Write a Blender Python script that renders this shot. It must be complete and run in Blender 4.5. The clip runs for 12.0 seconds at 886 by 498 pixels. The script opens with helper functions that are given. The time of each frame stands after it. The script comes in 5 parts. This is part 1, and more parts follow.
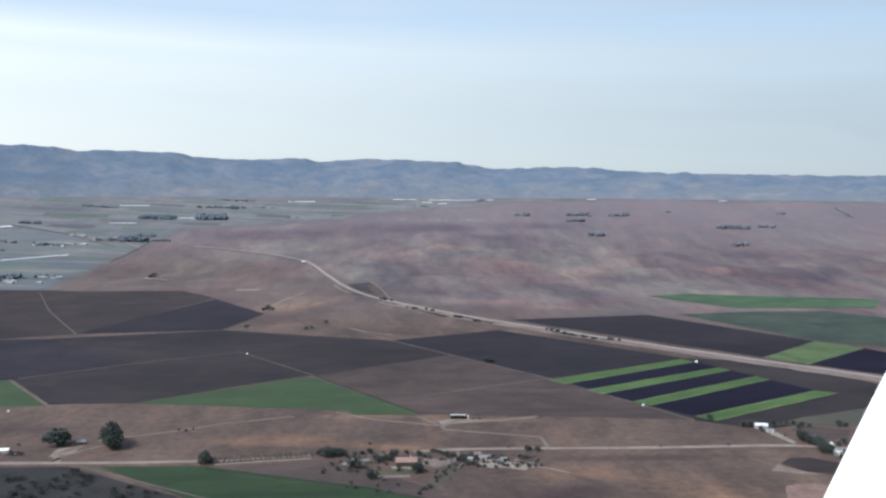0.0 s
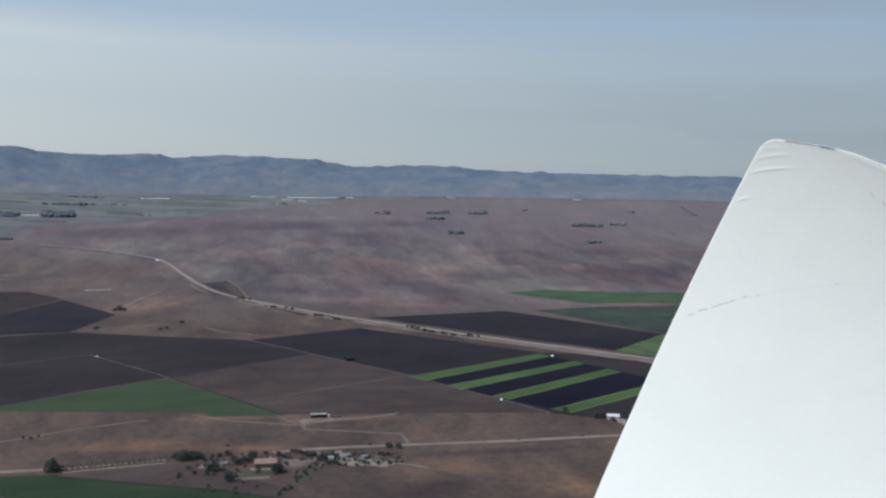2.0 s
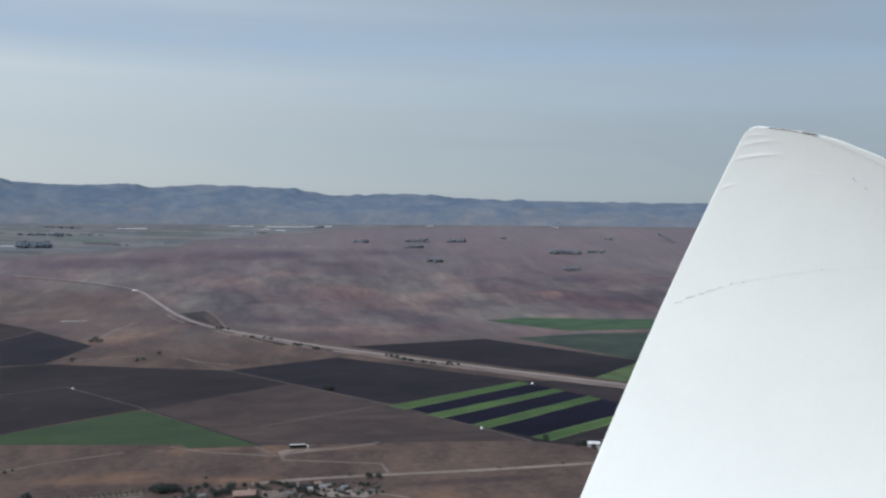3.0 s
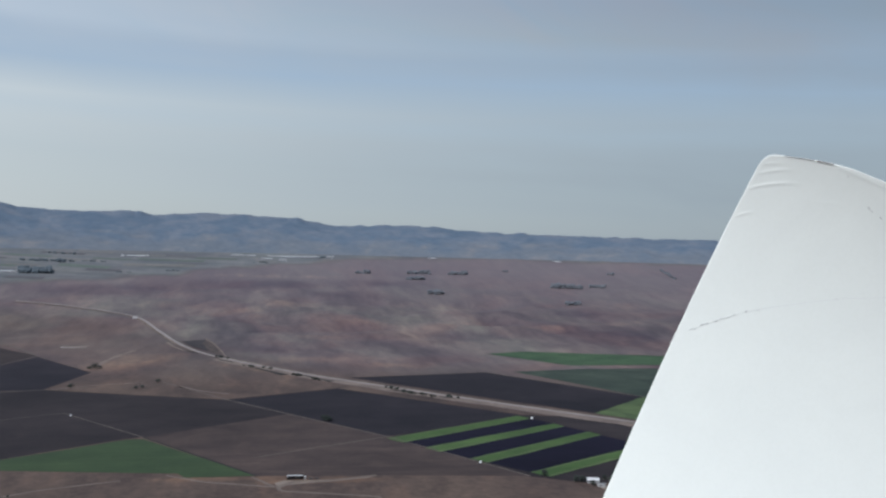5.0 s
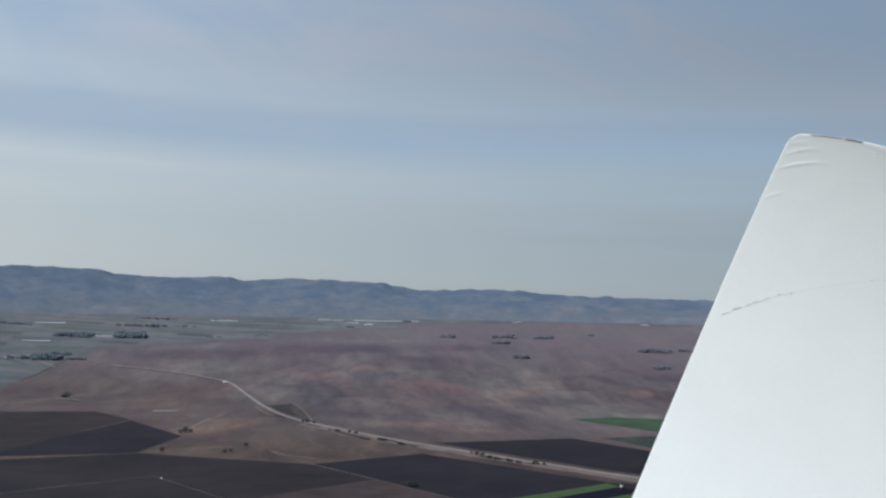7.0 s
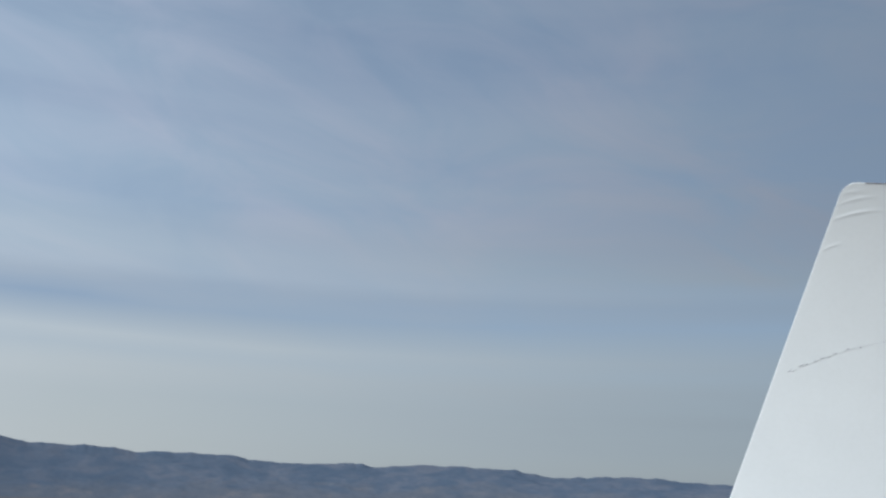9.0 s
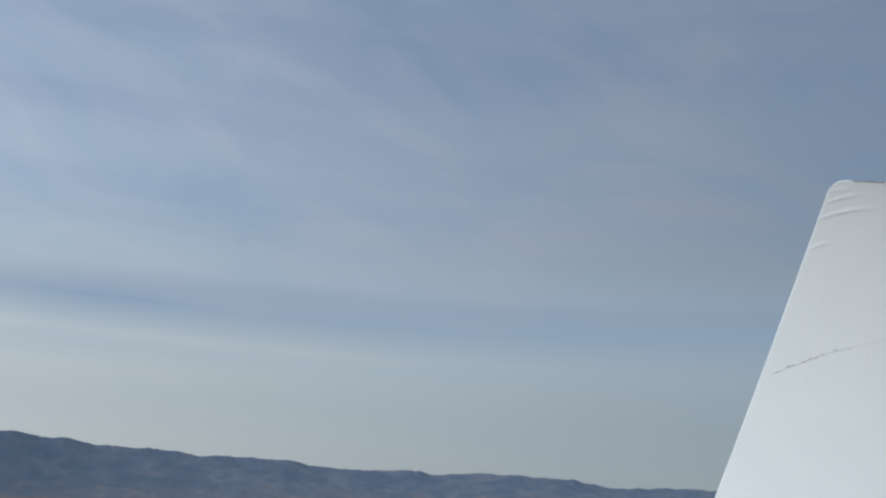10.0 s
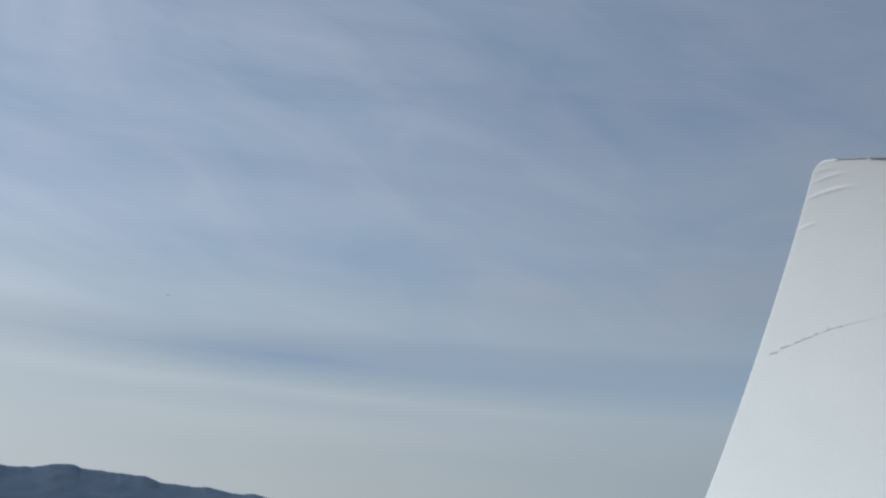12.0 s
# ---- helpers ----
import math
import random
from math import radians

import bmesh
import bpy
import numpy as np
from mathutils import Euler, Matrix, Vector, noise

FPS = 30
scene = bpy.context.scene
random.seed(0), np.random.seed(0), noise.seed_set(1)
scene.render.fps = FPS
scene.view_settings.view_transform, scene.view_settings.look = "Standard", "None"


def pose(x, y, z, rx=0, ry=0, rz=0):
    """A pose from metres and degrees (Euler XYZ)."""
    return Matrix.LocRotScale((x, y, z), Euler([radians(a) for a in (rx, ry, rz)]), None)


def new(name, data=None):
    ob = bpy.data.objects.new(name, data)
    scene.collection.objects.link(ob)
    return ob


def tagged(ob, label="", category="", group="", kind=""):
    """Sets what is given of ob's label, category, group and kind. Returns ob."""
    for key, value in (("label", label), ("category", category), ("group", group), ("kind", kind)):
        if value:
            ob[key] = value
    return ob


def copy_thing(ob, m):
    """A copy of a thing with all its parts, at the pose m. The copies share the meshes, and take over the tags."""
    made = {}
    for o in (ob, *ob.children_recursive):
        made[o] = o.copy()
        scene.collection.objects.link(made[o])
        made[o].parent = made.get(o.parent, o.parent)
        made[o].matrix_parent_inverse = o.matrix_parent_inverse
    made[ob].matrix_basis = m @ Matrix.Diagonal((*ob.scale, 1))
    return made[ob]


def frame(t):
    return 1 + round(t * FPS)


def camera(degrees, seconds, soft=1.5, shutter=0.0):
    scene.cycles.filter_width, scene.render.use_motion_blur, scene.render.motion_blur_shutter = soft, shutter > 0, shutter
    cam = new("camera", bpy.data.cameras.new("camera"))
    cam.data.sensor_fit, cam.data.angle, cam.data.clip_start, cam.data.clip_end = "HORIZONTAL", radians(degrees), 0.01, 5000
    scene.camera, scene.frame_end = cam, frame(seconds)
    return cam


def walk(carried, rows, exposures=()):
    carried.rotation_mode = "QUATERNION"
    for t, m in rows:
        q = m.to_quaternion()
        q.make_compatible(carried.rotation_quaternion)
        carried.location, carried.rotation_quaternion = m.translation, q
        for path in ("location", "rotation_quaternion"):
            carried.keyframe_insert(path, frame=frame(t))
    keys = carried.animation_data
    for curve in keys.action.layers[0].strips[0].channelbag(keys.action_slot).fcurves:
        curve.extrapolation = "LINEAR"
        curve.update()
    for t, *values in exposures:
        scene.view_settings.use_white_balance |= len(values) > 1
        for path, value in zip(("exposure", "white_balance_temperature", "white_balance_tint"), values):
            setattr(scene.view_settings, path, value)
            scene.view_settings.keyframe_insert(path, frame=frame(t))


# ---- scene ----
cam = camera(49.0, 12.0, soft=2.5)


def aim(x, y, z, yaw, pitch, roll):
    return pose(x, y, z, 0, 0, yaw) @ pose(0, 0, 0, pitch) @ pose(0, 0, 0, 0, roll) @ pose(0, 0, 0, 90)


# seconds, place in metres, yaw, pitch, roll
PATH = [
    (0, -0.536, 0.465, 280.809, -1.78, -4.06, -0.38),
    (0.5, -0.426, 0.248, 280.774, -7.94, -4.26, 0.25),
    (1, -0.360, 0.262, 280.747, -11.59, -3.96, -0.07),
    (1.5, -0.433, 0.092, 280.723, -10.43, -4.77, -1.78),
    (2, -0.408, 0.109, 280.644, -10.01, -4.10, -0.81),
    (2.5, -0.438, 0.053, 280.522, -10.28, -3.24, -0.75),
    (3, -0.464, 0.082, 280.444, -11.23, -2.42, -0.49),
    (5, -0.536, 0.080, 280.393, -11.09, -0.52, -1.48),
    (5.5, -0.451, 0.067, 280.362, -10.62, 0.11, -1.28),
    (6, -0.357, 0.003, 280.318, -9.24, 0.59, -1.20),
    (6.5, -0.307, -0.021, 280.194, -7.78, 1.66, -1.24),
    (7, -0.262, -0.064, 279.990, -6.03, 3.14, -1.17),
    (7.5, -0.242, 0.019, 279.808, -3.12, 8.45, -0.89),
    (7.7, -0.171, -0.003, 279.721, -1.22, 11.05, -1.67),
    (9.3, 0.216, -0.151, 279.332, 2.65, 13.79, -1.58),
    (9.5, 0.297, -0.164, 279.332, 3.39, 13.62, -1.78),
    (10, 0.512, -0.133, 279.306, 5.49, 14.12, -2.47),
    (10.5, 0.713, -0.197, 279.262, 7.82, 14.39, -2.74),
    (11, 0.949, -0.155, 279.193, 10.23, 14.97, -3.28),
    (11.5, 1.178, -0.291, 279.045, 13.04, 15.66, -3.51),
    (12, 1.440, -0.225, 278.953, 16.07, 16.90, -3.47),
]
walk(cam, [(t, aim(*row)) for t, *row in PATH],
     exposures=[(0.0, 1.0, 6130, 10), (0.5, 0.88, 6130, 10), (1.0, 0.58, 6130, 10), (1.5, 0.42, 6130, 10), (2.0, 0.38, 6130, 10), (3.0, 0.4, 6130, 10),
                (5.0, 0.35, 6130, 10), (7.0, 0.24, 6100, 10), (7.5, 0.12, 6050, 10), (7.7, 0.08, 6020, 10), (9.3, 0.04, 5980, 10), (10.0, -0.04, 5980, 10), (12.0, -0.1, 5980, 10)])

# ---- world, sun ----
TO_SUN = Vector((-0.54, -0.48, 0.69)).normalized()
world = bpy.data.worlds.new("world")
scene.world = world
world.use_nodes = True
wn = world.node_tree.nodes
wl = world.node_tree.links
wn.clear()


def wnode(kind):
    return wn.new(kind)


w_out = wnode("ShaderNodeOutputWorld")
w_bg = wnode("ShaderNodeBackground")
w_bg.inputs["Strength"].default_value = 0.1
sky = wnode("ShaderNodeTexSky")
sky.sky_type = "NISHITA"
sky.sun_disc = False
sky.sun_elevation = math.asin(TO_SUN.z)
sky.sun_rotation = math.atan2(TO_SUN.x, TO_SUN.y)
sky.air_density, sky.dust_density, sky.ozone_density = 1.0, 0.9, 1.3
w_co = wnode("ShaderNodeTexCoord")
w_sep = wnode("ShaderNodeSeparateXYZ")
wl.new(w_co.outputs["Generated"], w_sep.inputs[0])


def wmath(op, a, b=None, c=None):
    n = wnode("ShaderNodeMath")
    n.operation = op
    for i, v in enumerate((a, b, c)):
        if v is None:
            continue
        if isinstance(v, (int, float)):
            n.inputs[i].default_value = v
        else:
            wl.new(v, n.inputs[i])
    return n.outputs[0]


# thin high cloud: long streaks that lie almost level, thickest low down
azim = wmath("ARCTAN2", w_sep.outputs["X"], w_sep.outputs["Y"])
elev = wmath("ARCSINE", w_sep.outputs["Z"])
tilted = wmath("ADD", elev, wmath("MULTIPLY", azim, 0.022))
w_com = wnode("ShaderNodeCombineXYZ")
wl.new(wmath("MULTIPLY", azim, 1.6), w_com.inputs[0])
wl.new(wmath("MULTIPLY", tilted, 13.0), w_com.inputs[1])
streak = wnode("ShaderNodeTexNoise")
streak.inputs["Scale"].default_value = 1.0
streak.inputs["Detail"].default_value = 6.0
streak.inputs["Roughness"].default_value = 0.45
streak.inputs["Distortion"].default_value = 0.5
wl.new(w_com.outputs[0], streak.inputs["Vector"])
w_com2 = wnode("ShaderNodeCombineXYZ")
wl.new(wmath("ADD", wmath("MULTIPLY", azim, 5.0), wmath("MULTIPLY", elev, 6.0)), w_com2.inputs[0])
wl.new(wmath("MULTIPLY", elev, 9.0), w_com2.inputs[1])
w_com2.inputs[2].default_value = 3.7
wisp = wnode("ShaderNodeTexNoise")
wisp.inputs["Scale"].default_value = 1.0
wisp.inputs["Detail"].default_value = 7.0
wisp.inputs["Roughness"].default_value = 0.55
wisp.inputs["Distortion"].default_value = 0.9
wl.new(w_com2.outputs[0], wisp.inputs["Vector"])
veil = wnode("ShaderNodeValToRGB")
wl.new(wmath("DIVIDE", tilted, 0.6), veil.inputs[0])
veil_el = veil.color_ramp.elements
veil_el[0].position, veil_el[0].color = 0.0, (0.78, 0.78, 0.78, 1)
veil_el[1].position, veil_el[1].color = 1.0, (0.5, 0.5, 0.5, 1)
for at, level in ((0.07, 0.86), (0.16, 0.88), (0.30, 0.84), (0.45, 0.80), (0.62, 0.72)):
    e = veil_el.new(at)
    e.color = (level, level, level, 1)
# a long clear gap in the veil that closes towards the east
gap = wnode("ShaderNodeValToRGB")
wl.new(wmath("DIVIDE", wmath("ADD", tilted, wmath("MULTIPLY", wmath("SUBTRACT", streak.outputs["Fac"], 0.5), 0.022)), 0.6), gap.inputs[0])
gap_el = gap.color_ramp.elements
gap_el[0].position, gap_el[0].color = 0.168, (0, 0, 0, 1)
gap_el[1].position, gap_el[1].color = 0.36, (0, 0, 0, 1)
for at, level in ((0.192, 0.26), (0.214, 0.08), (0.246, 0.62), (0.270, 1.0), (0.302, 0.5)):
    e = gap_el.new(at)
    e.color = (level, level, level, 1)
g_fade = wnode("ShaderNodeMapRange")
wl.new(azim, g_fade.inputs[0])
g_fade.inputs[1].default_value, g_fade.inputs[2].default_value = -0.40, 0.32
g_fade.inputs[3].default_value, g_fade.inputs[4].default_value = 0.50, 0.26
g_west = wnode("ShaderNodeMapRange")
wl.new(azim, g_west.inputs[0])
g_west.inputs[1].default_value, g_west.inputs[2].default_value = -0.72, -0.46
g_west.inputs[3].default_value = 0.25
cover = wmath("SUBTRACT", veil.outputs[0], wmath("MULTIPLY", gap.outputs[0], wmath("MULTIPLY", g_fade.outputs[0], g_west.outputs[0])))
cover = wmath("ADD", cover, wmath("MULTIPLY", wmath("SUBTRACT", streak.outputs["Fac"], 0.5), 0.45))
w_up = wnode("ShaderNodeMapRange")
wl.new(tilted, w_up.inputs[0])
w_up.inputs[1].default_value, w_up.inputs[2].default_value = 0.15, 0.27
wisps = wmath("MULTIPLY", wmath("SUBTRACT", wisp.outputs["Fac"], 0.5), wmath("MULTIPLY_ADD", w_up.outputs[0], 0.4, 0.14))
cover = wmath("ADD", cover, wisps)
# fine combed streaks
w_com3 = wnode("ShaderNodeCombineXYZ")
wl.new(wmath("MULTIPLY", azim, 3.2), w_com3.inputs[0])
wl.new(wmath("MULTIPLY", wmath("ADD", tilted, wmath("MULTIPLY", azim, 0.06)), 42.0), w_com3.inputs[1])
w_com3.inputs[2].default_value = 8.2
comb = wnode("ShaderNodeTexNoise")
comb.inputs["Scale"].default_value = 1.0
comb.inputs["Detail"].default_value = 5.0
comb.inputs["Roughness"].default_value = 0.5
comb.inputs["Distortion"].default_value = 0.6
wl.new(w_com3.outputs[0], comb.inputs["Vector"])
cover = wmath("ADD", cover, wmath("MULTIPLY", wmath("SUBTRACT", comb.outputs["Fac"], 0.5), 0.05))
w_dot = wnode("ShaderNodeVectorMath")
w_dot.operation = "DOT_PRODUCT"
wl.new(w_co.outputs["Generated"], w_dot.inputs[0])
w_dot.inputs[1].default_value = Vector((-0.84, -0.54, 0)).normalized()
w_side = wnode("ShaderNodeMapRange")
wl.new(w_dot.outputs["Value"], w_side.inputs[0])
w_side.inputs[1].default_value, w_side.inputs[2].default_value = -0.2, -0.85
cover = wmath("ADD", cover, wmath("MULTIPLY", w_side.outputs[0], 0.08))
w_clamp = wnode("ShaderNodeClamp")
wl.new(cover, w_clamp.inputs[0])
# the veil is brighter on the sunward, western side
edge = wnode("ShaderNodeValToRGB")
wl.new(wmath("DIVIDE", wmath("ADD", tilted, wmath("MULTIPLY", wmath("SUBTRACT", streak.outputs["Fac"], 0.5), 0.03)), 0.6), edge.inputs[0])
edge_el = edge.color_ramp.elements
edge_el[0].position, edge_el[0].color = 0.12, (0, 0, 0, 1)
edge_el[1].position, edge_el[1].color = 0.40, (0, 0, 0, 1)
for at, level in ((0.18, 0.6), (0.215, 1.0), (0.236, 0.5), (0.262, 0.0), (0.305, 0.0), (0.33, 0.8)):
    e = edge_el.new(at)
    e.color = (level, level, level, 1)
lift = wmath("MULTIPLY", wmath("MULTIPLY", edge.outputs[0], g_fade.outputs[0]), 0.20)
glow = wmath("ADD", wmath("ADD", wmath("MULTIPLY", w_dot.outputs["Value"], 0.55), 1.105), lift)
glow = wmath("SUBTRACT", glow, wmath("MULTIPLY", wmath("MULTIPLY", w_up.outputs[0], w_side.outputs[0]), 0.10))
w_bright = wnode("ShaderNodeVectorMath")
w_bright.operation = "SCALE"
w_tint = wnode("ShaderNodeMix")
w_tint.data_type = "RGBA"
w_tint.inputs[6].default_value = (4.64, 4.90, 4.82, 1)
w_tint.inputs[7].default_value = (4.08, 4.74, 5.16, 1)
wl.new(w_side.outputs[0], w_tint.inputs[0])
# higher up the veil is thinner and more violet
w_high = wnode("ShaderNodeMix")
w_high.data_type = "RGBA"
wl.new(w_up.outputs[0], w_high.inputs[0])
wl.new(w_tint.outputs[2], w_high.inputs[6])
w_lilac = wnode("ShaderNodeMix")
w_lilac.data_type = "RGBA"
w_lmap = wnode("ShaderNodeMapRange")
wl.new(wisp.outputs["Fac"], w_lmap.inputs[0])
w_lmap.inputs[1].default_value, w_lmap.inputs[2].default_value = 0.38, 0.64
wl.new(w_lmap.outputs[0], w_lilac.inputs[0])
w_lilac.inputs[6].default_value = (3.94, 4.76, 5.44, 1)
w_lilac.inputs[7].default_value = (4.24, 4.72, 5.42, 1)
wl.new(w_lilac.outputs[2], w_high.inputs[7])
wl.new(w_high.outputs[2], w_bright.inputs[0])
wl.new(glow, w_bright.inputs["Scale"])
w_mix = wnode("ShaderNodeMix")
w_mix.data_type = "RGBA"
wl.new(w_clamp.outputs[0], w_mix.inputs[0])
w_blue = wnode("ShaderNodeVectorMath")
w_blue.operation = "MULTIPLY"
w_blue.inputs[1].default_value = (0.80, 0.82, 0.87)
wl.new(sky.outputs[0], w_blue.inputs[0])
wl.new(w_blue.outputs[0], w_mix.inputs[6])
wl.new(w_bright.outputs[0], w_mix.inputs[7])
wl.new(w_mix.outputs[2], w_bg.inputs["Color"])
wl.new(w_bg.outputs[0], w_out.inputs[0])

sun = new("sun", bpy.data.lights.new("sun", "SUN"))
sun.data.energy = 2.9
sun.data.angle = radians(0.6)
sun.data.color = (1.0, 0.97, 0.93)
sun.rotation_euler = TO_SUN.to_track_quat("Z", "Y").to_euler()
sun.location = (0, 0, 900)


# ---- materials ----
def material(name, rough=0.9, metal=0.0):
    m = bpy.data.materials.new(name)
    m.use_nodes = True
    b = m.node_tree.nodes["Principled BSDF"]
    b.inputs["Roughness"].default_value = rough
    b.inputs["Metallic"].default_value = metal
    b.inputs["Specular IOR Level"].default_value = 0.25
    return m, m.node_tree.nodes, m.node_tree.links, b


def noise_of(nodes, links, size, stretch=(1, 1, 1), turn=0.0, detail=6.0, rough=0.55, warp=0.0, seed=0.0):
    """Noise with features about size metres across, in the object's own metres."""
    co = nodes.new("ShaderNodeTexCoord")
    mp = nodes.new("ShaderNodeMapping")
    mp.inputs["Rotation"].default_value = (0, 0, radians(turn))
    mp.inputs["Location"].default_value = (seed * 13.1, seed * 7.7, seed)
    mp.inputs["Scale"].default_value = stretch
    links.new(co.outputs["Object"], mp.inputs[0])
    n = nodes.new("ShaderNodeTexNoise")
    n.inputs["Scale"].default_value = 1.0 / size
    n.inputs["Detail"].default_value = detail
    n.inputs["Roughness"].default_value = rough
    n.inputs["Distortion"].default_value = warp
    links.new(mp.outputs[0], n.inputs["Vector"])
    return n.outputs["Fac"]


def ramp_of(nodes, links, fac, stops):
    r = nodes.new("ShaderNodeValToRGB")
    links.new(fac, r.inputs[0])
    el = r.color_ramp.elements
    el[0].position, el[0].color = stops[0][0], (*stops[0][1], 1)
    el[1].position, el[1].color = stops[-1][0], (*stops[-1][1], 1)
    for at, col in stops[1:-1]:
        e = el.new(at)
        e.color = (*col, 1)
    return r.outputs[0]


def blend(nodes, links, fac, a, b, mode="MIX"):
    n = nodes.new("ShaderNodeMix")
    n.data_type = "RGBA"
    n.blend_type = mode
    for i, v in ((0, fac), (6, a), (7, b)):
        if isinstance(v, (int, float)):
            n.inputs[i].default_value = v
        elif isinstance(v, tuple):
            n.inputs[i].default_value = (*v, 1)
        else:
            links.new(v, n.inputs[i])
    return n.outputs[2]


def bump_of(nodes, links, bsdf, fac, depth, strength=0.6):
    n = nodes.new("ShaderNodeBump")
    n.inputs["Strength"].default_value = strength
    n.inputs["Distance"].default_value = depth
    links.new(fac, n.inputs["Height"])
    links.new(n.outputs[0], bsdf.inputs["Normal"])


def surface(name, low, high, size, rough=0.9, stretch=(1, 1, 1), turn=0.0, fine=None, depth=0.0, metal=0.0, seed=0.0, vary=0.0):
    """Two tones at two scales, with relief."""
    m, nodes, links, b = material(name, rough, metal)
    n1 = noise_of(nodes, links, size, stretch, turn, seed=seed)
    col = ramp_of(nodes, links, n1, [(0.3, low), (0.7, high)])
    n2 = noise_of(nodes, links, fine or size / 9, stretch, turn, seed=seed + 2)
    tint = ramp_of(nodes, links, n2, [(0.25, (0.72, 0.72, 0.72)), (0.75, (1.22, 1.22, 1.22))])
    col = blend(nodes, links, 0.8, col, tint, "MULTIPLY")
    if vary:
        info = nodes.new("ShaderNodeObjectInfo")
        tone = ramp_of(nodes, links, info.outputs["Random"], [(0.0, (1 - vary,) * 3), (1.0, (1 + vary,) * 3)])
        col = blend(nodes, links, 1.0, col, tone, "MULTIPLY")
    links.new(col, b.inputs["Base Color"])
    if depth:
        bump_of(nodes, links, b, n2, depth)
    return m


def field_surface(name, low, high, turn, rough=0.92, vary=0.1, seed=0.0, mottle=0.3, rows=5.0, shine=0.17):
    """Worked land: broad damp and dry patches, drill rows and fine crumbs."""
    m, nodes, links, b = material(name, rough)
    b.inputs["Specular IOR Level"].default_value = shine
    drift = noise_of(nodes, links, 170, (0.6, 0.9, 1), turn, 7, 0.55, 0.5, seed)
    col = ramp_of(nodes, links, drift, [(0.3, low), (0.7, high)])
    patchy = noise_of(nodes, links, 55, (0.8, 1.0, 1), turn, 8, 0.6, 0.6, seed + 4)
    tone = ramp_of(nodes, links, patchy, [(0.3, (1 - mottle, 1 - mottle, 1 - mottle * 0.85)), (0.5, (1, 1, 1)), (0.72, (1 + mottle * 1.15, 1 + mottle, 1 + mottle * 0.8))])
    col = blend(nodes, links, 1.0, col, tone, "MULTIPLY")
    drill = noise_of(nodes, links, rows, (0.02, 1.0, 1), turn, 2, 0.5, 0.0, seed + 6)
    lines = ramp_of(nodes, links, drill, [(0.35, (0.80, 0.80, 0.80)), (0.65, (1.2, 1.2, 1.2))])
    col = blend(nodes, links, 0.5, col, lines, "MULTIPLY")
    crumbs = noise_of(nodes, links, 4, (1, 1, 1), 0, 6, 0.65, 0.0, seed + 8)
    grain = ramp_of(nodes, links, crumbs, [(0.3, (0.8, 0.8, 0.8)), (0.7, (1.2, 1.2, 1.2))])
    col = blend(nodes, links, 0.7, col, grain, "MULTIPLY")
    info = nodes.new("ShaderNodeObjectInfo")
    each = ramp_of(nodes, links, info.outputs["Random"], [(0.0, (1 - vary,) * 3), (1.0, (1 + vary,) * 3)])
    col = blend(nodes, links, 1.0, col, each, "MULTIPLY")
    links.new(col, b.inputs["Base Color"])
    bump_of(nodes, links, b, crumbs, 0.3)
    return m


